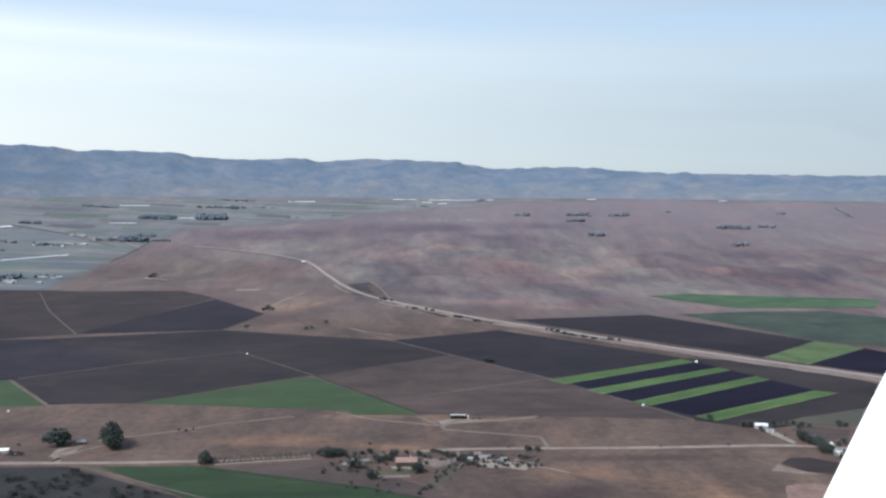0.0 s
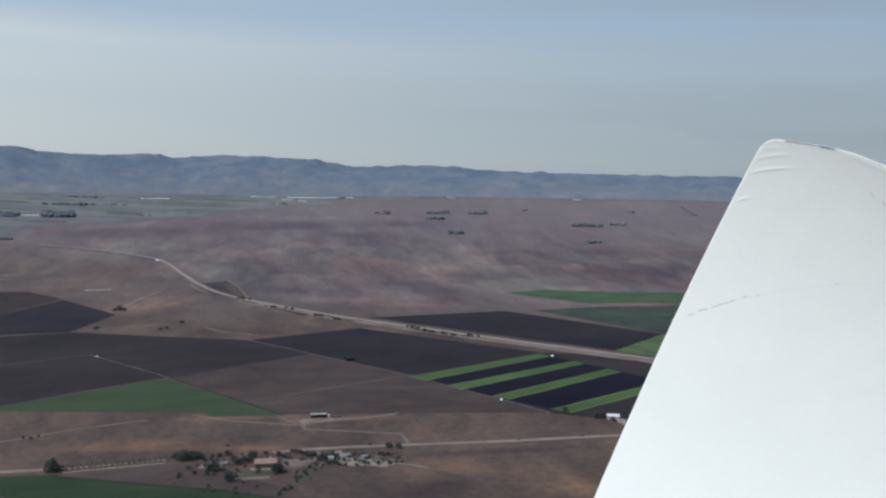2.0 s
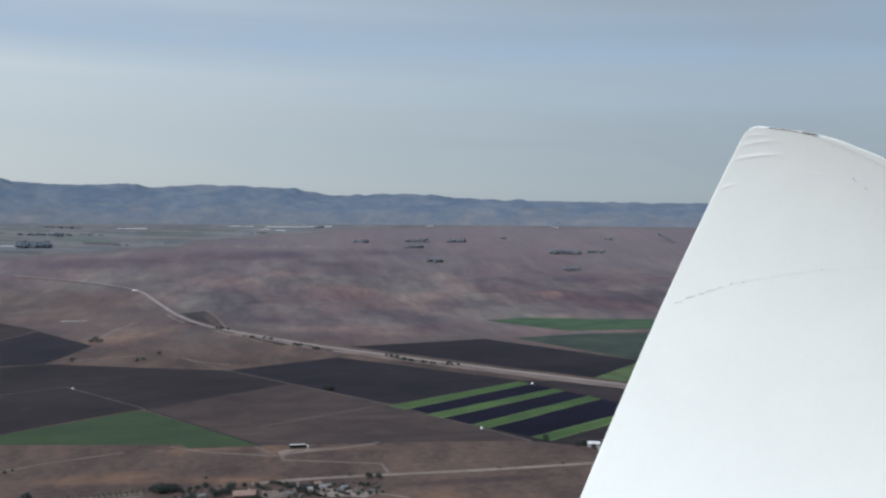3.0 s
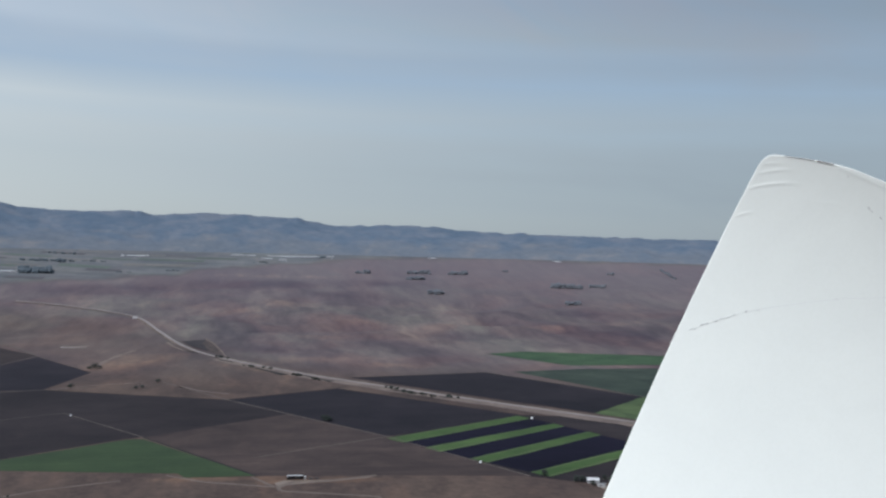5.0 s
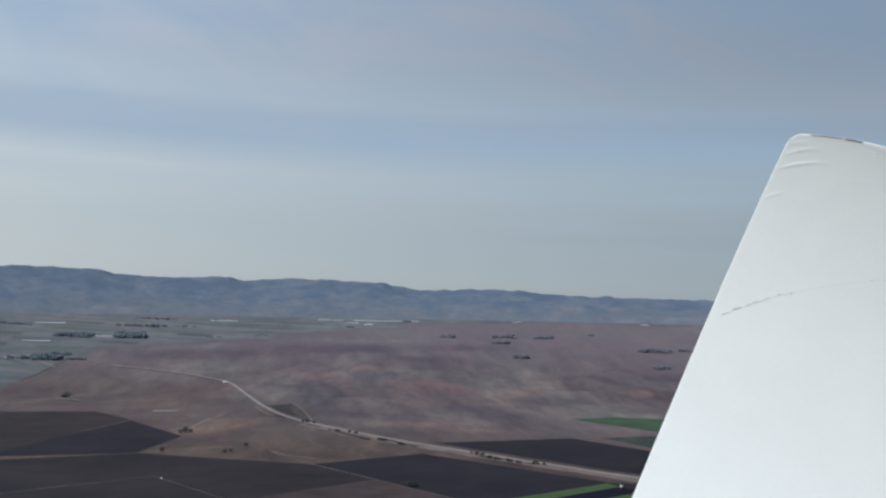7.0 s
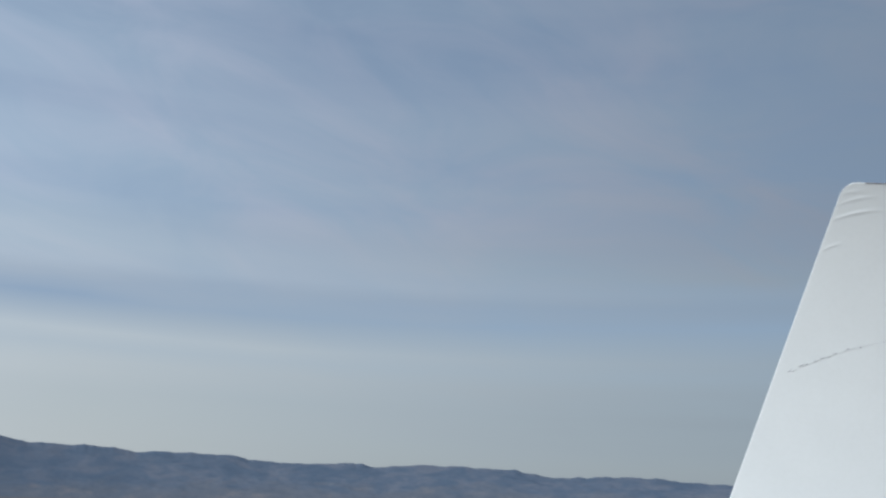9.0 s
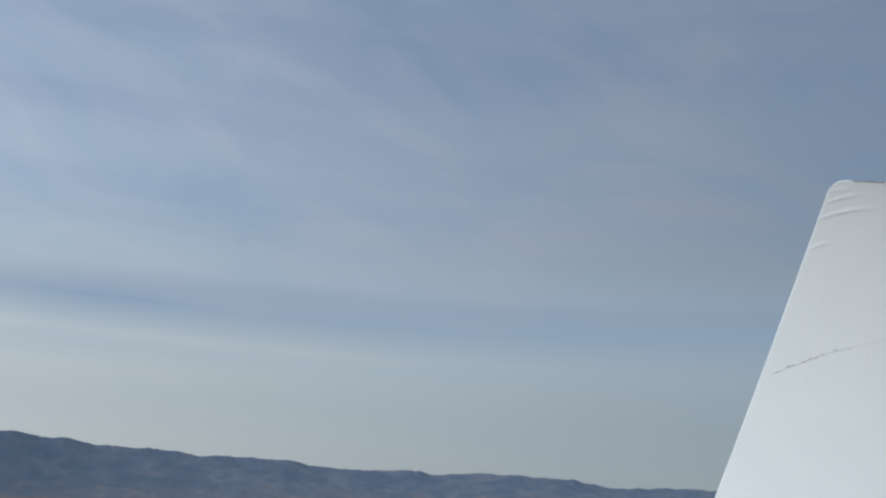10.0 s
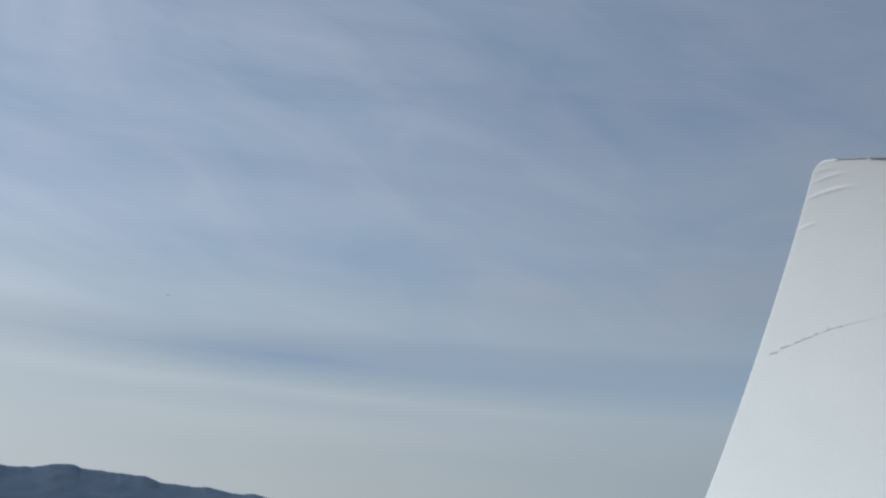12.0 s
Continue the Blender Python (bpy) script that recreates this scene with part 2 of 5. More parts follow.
def ground_material():
    m, nodes, links, b = material("dry_grass_land", 0.95)
    broad = noise_of(nodes, links, 240, (1.15, 0.55, 1), -8, 8, 0.56, 0.6)
    col = ramp_of(nodes, links, broad, [(0.28, (0.038, 0.0268, 0.0244)), (0.43, (0.058, 0.0404, 0.0346)), (0.55, (0.076, 0.0530, 0.0433)), (0.70, (0.108, 0.0770, 0.0585))])
    mid = noise_of(nodes, links, 60, (1.2, 0.42, 1), 6, 8, 0.6, 0.5, 3)
    tint = ramp_of(nodes, links, mid, [(0.28, (0.70, 0.70, 0.72)), (0.5, (1, 1, 1)), (0.72, (1.30, 1.24, 1.17))])
    col = blend(nodes, links, 1.0, col, tint, "MULTIPLY")
    fine = noise_of(nodes, links, 9, (1, 1, 1), 0, 8, 0.65, 0.0, 5)
    grit = ramp_of(nodes, links, fine, [(0.3, (0.70, 0.70, 0.72)), (0.7, (1.30, 1.28, 1.25))])
    col = blend(nodes, links, 1.0, col, grit, "MULTIPLY")
    # the range beyond the highway is redder; the far valley is grey-green with pale plots
    zone = nodes.new("ShaderNodeAttribute")
    zone.attribute_name = "zone"
    zsep = nodes.new("ShaderNodeSeparateColor")
    links.new(zone.outputs["Color"], zsep.inputs[0])
    # the mauve cast of this ramp is haze put into the colour
    red = ramp_of(nodes, links, noise_of(nodes, links, 400, (1.1, 0.42, 1), 10, 7, 0.55, 0.8, 9),
                  [(0.33, (0.068, 0.054, 0.063)), (0.44, (0.089, 0.070, 0.074)), (0.55, (0.108, 0.087, 0.087)), (0.67, (0.134, 0.112, 0.105))])
    # rusty slopes beside dull grey-green ones
    rust = ramp_of(nodes, links, noise_of(nodes, links, 260, (1.0, 0.7, 1), -10, 4, 0.5, 0.6, 14), [(0.37, (0.91, 0.99, 0.97)), (0.5, (1.0, 1.0, 1.0)), (0.62, (1.07, 0.96, 0.93))])
    red = blend(nodes, links, 1.0, red, rust, "MULTIPLY")
    thin = ramp_of(nodes, links, noise_of(nodes, links, 125, (1.25, 0.34, 1), 16, 8, 0.60, 0.7, 17), [(0.36, (0.72, 0.70, 0.76)), (0.455, (0.95, 0.93, 0.95)), (0.55, (1.03, 1.02, 1.0)), (0.64, (1.26, 1.25, 1.18))])
    red = blend(nodes, links, 0.75, red, thin, "MULTIPLY")
    tufts = ramp_of(nodes, links, noise_of(nodes, links, 40, (1.2, 0.32, 1), -12, 5, 0.6, 0.4, 27), [(0.34, (0.76, 0.76, 0.80)), (0.5, (1, 1, 1)), (0.66, (1.20, 1.19, 1.14))])
    red = blend(nodes, links, 0.8, red, tufts, "MULTIPLY")
    red = blend(nodes, links, 0.35, red, grit, "MULTIPLY")
    # painted haze: the range fades to pale mauve with distance
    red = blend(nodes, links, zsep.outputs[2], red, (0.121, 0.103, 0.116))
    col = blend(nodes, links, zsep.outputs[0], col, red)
    plots = nodes.new("ShaderNodeTexVoronoi")
    plots.distance = "CHEBYCHEV"
    pco = nodes.new("ShaderNodeTexCoord")
    pmp = nodes.new("ShaderNodeMapping")
    pmp.inputs["Rotation"].default_value = (0, 0, radians(11))
    pmp.inputs["Scale"].default_value = (0.006, 0.015, 0.0)
    links.new(pco.outputs["Object"], pmp.inputs[0])
    links.new(pmp.outputs[0], plots.inputs["Vector"])
    plots.inputs["Scale"].default_value = 1.0
    psep = nodes.new("ShaderNodeSeparateColor")
    links.new(plots.outputs["Color"], psep.inputs[0])
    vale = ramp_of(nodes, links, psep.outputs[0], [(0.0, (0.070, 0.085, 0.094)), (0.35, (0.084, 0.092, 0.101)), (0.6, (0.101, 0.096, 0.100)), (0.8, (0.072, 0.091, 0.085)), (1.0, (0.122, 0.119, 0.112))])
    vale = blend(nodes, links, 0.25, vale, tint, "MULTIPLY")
    # painted haze: the valley floor pales with distance
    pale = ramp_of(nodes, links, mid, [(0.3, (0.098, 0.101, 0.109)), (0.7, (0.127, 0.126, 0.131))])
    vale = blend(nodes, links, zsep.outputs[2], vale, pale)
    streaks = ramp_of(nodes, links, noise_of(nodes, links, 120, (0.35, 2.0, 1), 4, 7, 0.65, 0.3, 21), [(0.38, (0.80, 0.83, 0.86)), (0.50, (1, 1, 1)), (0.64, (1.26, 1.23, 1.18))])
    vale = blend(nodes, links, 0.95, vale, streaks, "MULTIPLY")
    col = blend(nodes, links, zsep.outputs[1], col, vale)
    # dry straw patches; dark ones weedy, on the range painted slope shade
    straw = blend(nodes, links, 1.0, col, (1.75, 1.56, 1.28), "MULTIPLY")
    weeds_and_shade = blend(nodes, links, 1.0, col, (0.67, 0.65, 0.74), "MULTIPLY")
    for tone, a0, a1 in ((straw, 0.5, 1.0), (weeds_and_shade, 0.5, 0.0)):
        loose = nodes.new("ShaderNodeMath")
        loose.operation = "MULTIPLY_ADD"
        links.new(mid, loose.inputs[0])
        loose.inputs[1].default_value = 0.9 * (a1 - a0)
        links.new(zone.outputs["Alpha"], loose.inputs[2])
        mask = nodes.new("ShaderNodeMapRange")
        links.new(loose.outputs[0], mask.inputs[0])
        mask.inputs[1].default_value, mask.inputs[2].default_value = a0 + 0.52 * (a1 - a0), a0 + 1.15 * (a1 - a0)
        col = blend(nodes, links, mask.outputs[0], col, tone)
    links.new(col, b.inputs["Base Color"])
    bump_of(nodes, links, b, mid, 3.0, 0.4)
    return m


def hill_material():
    m, nodes, links, b = material("haze_blue_scrub_hills", 0.95)
    # aerial haze is painted in: the scrub tones are blue-grey
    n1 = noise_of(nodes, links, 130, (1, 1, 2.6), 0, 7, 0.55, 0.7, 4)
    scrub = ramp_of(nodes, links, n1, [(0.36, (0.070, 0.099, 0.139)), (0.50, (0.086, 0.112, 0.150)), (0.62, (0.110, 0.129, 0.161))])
    # open dry slopes among the scrub, most on the foothills, paled by painted haze
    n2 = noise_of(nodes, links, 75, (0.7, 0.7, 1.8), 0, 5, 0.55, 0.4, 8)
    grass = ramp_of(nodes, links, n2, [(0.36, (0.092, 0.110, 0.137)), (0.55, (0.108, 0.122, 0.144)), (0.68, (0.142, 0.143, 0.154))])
    co = nodes.new("ShaderNodeTexCoord")
    sep = nodes.new("ShaderNodeSeparateXYZ")
    links.new(co.outputs["Object"], sep.inputs[0])
    warp = nodes.new("ShaderNodeMath")
    warp.operation = "MULTIPLY_ADD"
    links.new(noise_of(nodes, links, 170, (1, 1, 2.2), 0, 6, 0.58, 0.6, 2), warp.inputs[0])
    warp.inputs[1].default_value = 190.0
    links.new(sep.outputs["Z"], warp.inputs[2])
    high = nodes.new("ShaderNodeMapRange")
    links.new(warp.outputs[0], high.inputs[0])
    high.inputs[1].default_value, high.inputs[2].default_value = 330.0, 380.0
    col = blend(nodes, links, high.outputs[0], grass, scrub)
    thicket = ramp_of(nodes, links, noise_of(nodes, links, 26, (1, 1, 1.4), 0, 6, 0.6, 0.2, 12), [(0.32, (0.84, 0.86, 0.88)), (0.5, (1, 1, 1)), (0.70, (1.16, 1.14, 1.10))])
    col = blend(nodes, links, 0.6, col, thicket, "MULTIPLY")
    # bluer westwards: more haze painted on the farther hills
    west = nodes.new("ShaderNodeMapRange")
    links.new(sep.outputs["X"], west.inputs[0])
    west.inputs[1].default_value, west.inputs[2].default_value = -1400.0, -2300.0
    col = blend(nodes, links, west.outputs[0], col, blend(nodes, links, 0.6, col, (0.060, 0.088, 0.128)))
    links.new(col, b.inputs["Base Color"])
    bump_of(nodes, links, b, n1, 2.5, 0.15)
    return m


ROWS = 34  # degrees: the way most furrows run
MAT_GROUND = ground_material()
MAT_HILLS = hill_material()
MAT_SOIL = field_surface("dark_ploughed_soil", (0.0142, 0.0115, 0.0134), (0.0258, 0.0206, 0.0222), -ROWS, vary=0.16)
MAT_SOIL_DARK = field_surface("black_ploughed_soil", (0.0104, 0.0092, 0.0134), (0.0190, 0.0160, 0.0206), -ROWS, vary=0.12, seed=2)
MAT_WET = field_surface("wet_black_soil", (0.0050, 0.0046, 0.0112), (0.0090, 0.0080, 0.0180), -ROWS, 0.85, 0.08, 3, 0.2, 4.0, 0.08)
MAT_FALLOW = field_surface("fallow_brown_soil", (0.0385, 0.0285, 0.0272), (0.0612, 0.0450, 0.0412), -ROWS, vary=0.08, seed=5)
MAT_CROP = field_surface("green_row_crop", (0.0209, 0.0370, 0.0171), (0.0344, 0.0543, 0.0236), -ROWS, 0.8, 0.08, 6, 0.18, 7.0)
MAT_CROP_DEEP = field_surface("deep_green_crop", (0.0125, 0.0255, 0.0110), (0.0215, 0.0385, 0.0158), 10, 0.8, 0.0, 7, 0.25, 6.0)
MAT_LETTUCE = field_surface("bright_green_lettuce", (0.029, 0.060, 0.017), (0.052, 0.089, 0.028), -ROWS, 0.8, 0.06, 8, 0.18, 7.0)
MAT_EDGE = field_surface("pale_outer_lettuce_rows", (0.046, 0.074, 0.030), (0.078, 0.106, 0.046), -ROWS, 0.8, 0.06, 12, 0.35, 5.0)
MAT_DUSTY = field_surface("dusty_green_crop", (0.025, 0.036, 0.028), (0.040, 0.053, 0.040), 8, 0.85, 0.0, 9, 0.35, 9.0)
MAT_PLOT = field_surface("purple_brown_plot", (0.0200, 0.0156, 0.0163), (0.0339, 0.0260, 0.0256), 10, vary=0.0, seed=11)
MAT_WEEDS = field_surface("dull_weedy_grass", (0.034, 0.034, 0.028), (0.062, 0.060, 0.046), 20, vary=0.0, seed=13)
MAT_FRESH = field_surface("fresh_green_crop", (0.030, 0.056, 0.030), (0.048, 0.084, 0.042), 8, 0.8, 0.0, 10, 0.35, 9.0)
# valley plot colours are greyed with painted haze
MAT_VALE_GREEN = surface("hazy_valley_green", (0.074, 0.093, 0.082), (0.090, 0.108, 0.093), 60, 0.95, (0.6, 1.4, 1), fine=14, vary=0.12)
MAT_VALE_TAN = surface("hazy_valley_stubble", (0.116, 0.113, 0.110), (0.160, 0.152, 0.142), 60, 0.95, (0.6, 1.4, 1), fine=14, vary=0.12)
MAT_VALE_GREY = surface("hazy_valley_soil", (0.074, 0.073, 0.080), (0.090, 0.086, 0.092), 60, 0.95, (0.6, 1.4, 1), fine=14, vary=0.12)
# the cutting's shade is painted into this dark earth
MAT_SCARP = surface("shaded_scarp_earth", (0.024, 0.021, 0.024), (0.042, 0.035, 0.036), 18, 0.95, fine=4, depth=0.5)
MAT_DIRT = surface("pale_dirt_track", (0.140, 0.112, 0.095), (0.215, 0.174, 0.146), 30, 0.95, fine=4, depth=0.1)
MAT_TRACK = surface("faint_earth_track", (0.072, 0.060, 0.054), (0.116, 0.096, 0.084), 30, 0.95, fine=4, depth=0.1)
MAT_STREAK = surface("bleached_bare_earth", (0.26, 0.24, 0.22), (0.36, 0.33, 0.30), 20, 0.95, fine=4)
MAT_LANE = surface("dull_farm_track", (0.104, 0.082, 0.070), (0.162, 0.130, 0.110), 24, 0.95, fine=4, depth=0.1)
MAT_VERGE = surface("tan_roadside_earth", (0.108, 0.084, 0.074), (0.172, 0.135, 0.115), 45, 0.95, fine=6, depth=0.2)
MAT_PINK = surface("pinkish_bare_earth", (0.120, 0.078, 0.066), (0.178, 0.118, 0.098), 16, 0.95, fine=4, depth=0.1)
MAT_ROAD = surface("worn_grey_asphalt", (0.185, 0.165, 0.156), (0.255, 0.228, 0.214), 40, 0.85, fine=3)
MAT_SCRUB = surface("dark_scrubland", (0.009, 0.010, 0.0105), (0.027, 0.0245, 0.0235), 30, 0.95, fine=5, depth=0.8)
MAT_LEAF = surface("dark_oak_leaves", (0.016, 0.022, 0.021), (0.036, 0.044, 0.036), 3.0, 0.75, fine=0.7, vary=0.2)
MAT_OLIVE = surface("olive_leaves", (0.040, 0.050, 0.036), (0.080, 0.088, 0.062), 1.6, 0.75, fine=0.4, vary=0.2)
MAT_BUSH = surface("dusky_scrub_leaves", (0.012, 0.015, 0.015), (0.030, 0.034, 0.030), 2.0, 0.8, fine=0.5, vary=0.25)
MAT_BARK = surface("grey_brown_bark", (0.08, 0.06, 0.045), (0.16, 0.12, 0.09), 0.6, 0.95, (1, 1, 0.2), fine=0.1, depth=0.05)
# haze is painted into the far trees: lighter and bluer than near leaves
MAT_FARTREE = surface("haze_blue_far_trees", (0.094, 0.104, 0.122), (0.124, 0.132, 0.148), 20, 0.85, fine=4)
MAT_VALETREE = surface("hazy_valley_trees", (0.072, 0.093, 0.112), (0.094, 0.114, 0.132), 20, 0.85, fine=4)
MAT_ROOF_TAN = surface("tan_shingle_roof", (0.160, 0.108, 0.090), (0.230, 0.160, 0.132), 4, 0.85, (0.4, 2.5, 1), fine=0.5, depth=0.05)
MAT_ROOF_WHITE = surface("white_sheet_metal_roof", (0.46, 0.47, 0.48), (0.60, 0.60, 0.59), 6, 0.45, (3, 0.3, 1), fine=0.7, vary=0.06)
MAT_ROOF_GREY = surface("grey_tin_roof", (0.11, 0.113, 0.12), (0.18, 0.18, 0.18), 5, 0.5, (3, 0.3, 1), fine=0.6, vary=0.15)
# brown boards, darkened by the house front's shade put into the colour
MAT_WALL_BROWN = surface("shade_darkened_brown_boarding", (0.045, 0.028, 0.022), (0.075, 0.048, 0.037), 3, 0.8, (6, 6, 0.4), fine=0.3, vary=0.05)
MAT_WALL_CREAM = surface("cream_plaster", (0.22, 0.20, 0.175), (0.32, 0.29, 0.25), 3, 0.9, fine=0.3, vary=0.15)
MAT_WALL_WHITE = surface("white_painted_boarding", (0.42, 0.43, 0.44), (0.54, 0.54, 0.54), 4, 0.7, (4, 4, 0.5), fine=0.4, vary=0.06)
# near-black that stands in for shade in doorways and the hay barn
MAT_DARK = surface("painted_shade_black", (0.012, 0.012, 0.014), (0.024, 0.023, 0.024), 2, 0.7)
MAT_GLASS = material("dark_window_glass", 0.08)[0]
MAT_GLASS.node_tree.nodes["Principled BSDF"].inputs["Base Color"].default_value = (0.03, 0.035, 0.04, 1)
MAT_TYRE = surface("black_rubber", (0.015, 0.015, 0.015), (0.03, 0.03, 0.03), 0.4, 0.85)
MAT_STEEL = surface("galvanised_steel", (0.40, 0.41, 0.43), (0.55, 0.55, 0.55), 0.8, 0.4, metal=0.6)
MAT_PAINT_WHITE = surface("white_vehicle_paint", (0.76, 0.77, 0.78), (0.84, 0.84, 0.84), 2, 0.35)
MAT_PAINT_DARK = surface("dark_vehicle_paint", (0.025, 0.026, 0.032), (0.045, 0.045, 0.05), 2, 0.35)
MAT_TUNNEL = surface("milky_greenhouse_film", (0.40, 0.42, 0.44), (0.52, 0.54, 0.55), 12, 0.4, (0.2, 3, 1), fine=2)
# pale walls dimmed to grey: distance haze put into the colour
MAT_FAR_PALE = surface("haze_greyed_pale_walls", (0.17, 0.175, 0.185), (0.30, 0.305, 0.31), 6, 0.8, vary=0.3)
MAT_CUT = surface("raw_brown_cutting", (0.026, 0.021, 0.023), (0.092, 0.070, 0.060), 14, 0.95, fine=4, depth=0.8)
MAT_STONE = surface("pale_yard_gravel", (0.135, 0.114, 0.095), (0.235, 0.200, 0.168), 12, 0.95, fine=2, depth=0.1)
MAT_BLOCK = surface("grey_rendered_blockwork", (0.21, 0.21, 0.22), (0.31, 0.31, 0.31), 3, 0.9, fine=0.4)
MAT_LAWN = surface("dull_garden_lawn", (0.036, 0.040, 0.025), (0.070, 0.068, 0.040), 14, 0.9, fine=2, depth=0.1)


def wing_material():
    m, nodes, links, b = material("white_wing_gelcoat", 0.34)
    b.inputs["Specular IOR Level"].default_value = 0.5
    n1 = noise_of(nodes, links, 0.5, (1, 1, 1), 0, 6, 0.55, 0.5)
    col = ramp_of(nodes, links, n1, [(0.3, (0.775, 0.80, 0.765)), (0.7, (0.815, 0.84, 0.80))])
    n2 = noise_of(nodes, links, 0.02, (1, 1, 1), 0, 4, 0.6, 0.0, 2)
    dust = ramp_of(nodes, links, n2, [(0.35, (0.985, 0.985, 0.982)), (0.6, (1, 1, 1))])
    col = blend(nodes, links, 1.0, col, dust, "MULTIPLY")
    links.new(col, b.inputs["Base Color"])
    n3 = noise_of(nodes, links, 0.28, (1, 1, 1), 0, 2, 0.4, 0.0, 7)
    bump_of(nodes, links, b, n3, 0.004, 0.22)
    return m


MAT_WING = wing_material()
MAT_TAPE = surface("frayed_grey_seam_tape", (0.30, 0.30, 0.30), (0.56, 0.56, 0.56), 0.05, 0.8)
MAT_SEAM = surface("faint_grey_seam", (0.66, 0.67, 0.66), (0.75, 0.75, 0.74), 0.05, 0.5)
MAT_SEAL = surface("grey_pink_edge_seal", (0.36, 0.31, 0.32), (0.50, 0.45, 0.45), 0.05, 0.7)
MAT_TIP = surface("dull_maroon_tip_strip", (0.10, 0.035, 0.035), (0.16, 0.06, 0.055), 0.05, 0.6)


# ---- helpers for building ----
def part(name, bm, mat, parent=None, label=""):
    me = bpy.data.meshes.new(name)
    bm.to_mesh(me)
    bm.free()
    if mat is not None:
        me.materials.append(mat)
    ob = new(name, me)
    if parent is not None:
        ob.parent = parent
    if label:
        tagged(ob, label)
    return ob


def thing(name, at, label, category, group="", turn=0.0, kind=""):
    ob = new(name)
    ob.location = at
    ob.rotation_euler = (0, 0, radians(turn))
    ob.empty_display_size = 1.0
    return tagged(ob, label, category, group, kind)


def add_box(bm, size, at, turn=0.0, bevel=0.0, taper=1.0):
    """A box standing on at (its base centre)."""
    m = Matrix.Translation((at[0], at[1], at[2] + size[2] / 2)) @ Matrix.Rotation(radians(turn), 4, "Z") @ Matrix.Diagonal((*size, 1))
    made = bmesh.ops.create_cube(bm, size=1.0, matrix=m)["verts"]
    if taper != 1.0:
        top = at[2] + size[2] - 1e-4
        for v in made:
            if v.co.z > top:
                v.co.x = at[0] + (v.co.x - at[0]) * taper
                v.co.y = at[1] + (v.co.y - at[1]) * taper
    if bevel:
        edges = {e for v in made for e in v.link_edges}
        bmesh.ops.bevel(bm, geom=list(edges), offset=bevel, segments=2, affect="EDGES", profile=0.5)
    return made


def box(name, size, at, mat, parent, label="", turn=0.0, bevel=0.0, taper=1.0):
    bm = bmesh.new()
    add_box(bm, size, at, turn, bevel, taper)
    return part(name, bm, mat, parent, label)


def add_prism(bm, length, width, rise, at, over=0.0, thick=0.18):
    """A gable roof as a shell of two slopes: ridge along x, eaves at at.z."""
    lx, hy = length / 2 + over, width / 2 + over
    drop = rise * over / (width / 2) if width else 0
    x, y, z = at
    prof = [(-hy, -drop), (0, rise), (hy, -drop), (hy, -drop + thick), (0, rise + thick), (-hy, -drop + thick)]
    a = [bm.verts.new((x - lx, y + p[0], z + p[1])) for p in prof]
    b = [bm.verts.new((x + lx, y + p[0], z + p[1])) for p in prof]
    n = len(prof)
    for i in range(n):
        j = (i + 1) % n
        bm.faces.new((a[i], a[j], b[j], b[i]))
    for ring in (a, b):
        bm.faces.new((ring[0], ring[1], ring[4], ring[5]))
        bm.faces.new((ring[1], ring[2], ring[3], ring[4]))


# ---- terrain ----
EYE = 280.0
FLAT, SPAN = 2300.0, 2400.0


def smooth(a, b, x):
    k = min(max((x - a) / (b - a), 0.0), 1.0)
    return k * k * (3 - 2 * k)


def brown_limit(az):
    """How far out the brown range reaches, by bearing in degrees."""
    pts = ((-180, 2350), (-30, 2450), (-21, 2560), (-18, 2980), (-16.3, 3200), (-14.8, 3480), (-13.2, 3690), (-10.3, 3740), (-7.4, 3810), (-4.3, 3890), (-1.2, 4040), (3.3, 4180),
           (7, 4290), (12, 4340), (180, 4400))
    for (a0, r0), (a1, r1) in zip(pts, pts[1:]):
        if az <= a1:
            return r0 + (r1 - r0) * (az - a0) / (a1 - a0) + (35 * noise.fractal(Vector((az * 0.55, 3.3, 0)), 0.8, 2.0, 4) if -40 < az < 14 else 0)
    return 4400


HIGHWAY = [(-725, 3254), (-580, 3202), (-413, 3102), (-318, 2981), (-243, 2744), (-152, 2450), (-55, 2247), (100, 2012), (239, 1844), (376, 1688), (542, 1509), (676, 1372), (755, 1264)]


def to_highway(x, y):
    best = 1e9
    for (ax, ay), (bx, by) in zip(HIGHWAY[:7], HIGHWAY[1:8]):
        dx, dy = bx - ax, by - ay
        t = min(max(((x - ax) * dx + (y - ay) * dy) / (dx * dx + dy * dy), 0), 1)
        best = min(best, math.hypot(x - ax - t * dx, y - ay - t * dy))
    return best


# long swells of the range: middle, reach along and across, turn, height
SWELLS = ((-490, 3620, 260, 95, 8, 9), (5, 3770, 260, 85, 0, 9), (508, 3790, 220, 80, -8, 7), (48, 2860, 90, 60, -1, 5), (640, 2790, 150, 80, -13, 8), (1165, 2830, 150, 120, -22, 9), (20, 2520, 120, 70, 0, 6), (1090, 3180, 150, 60, -19, 6), (-330, 2740, 120, 70, 7, 5))


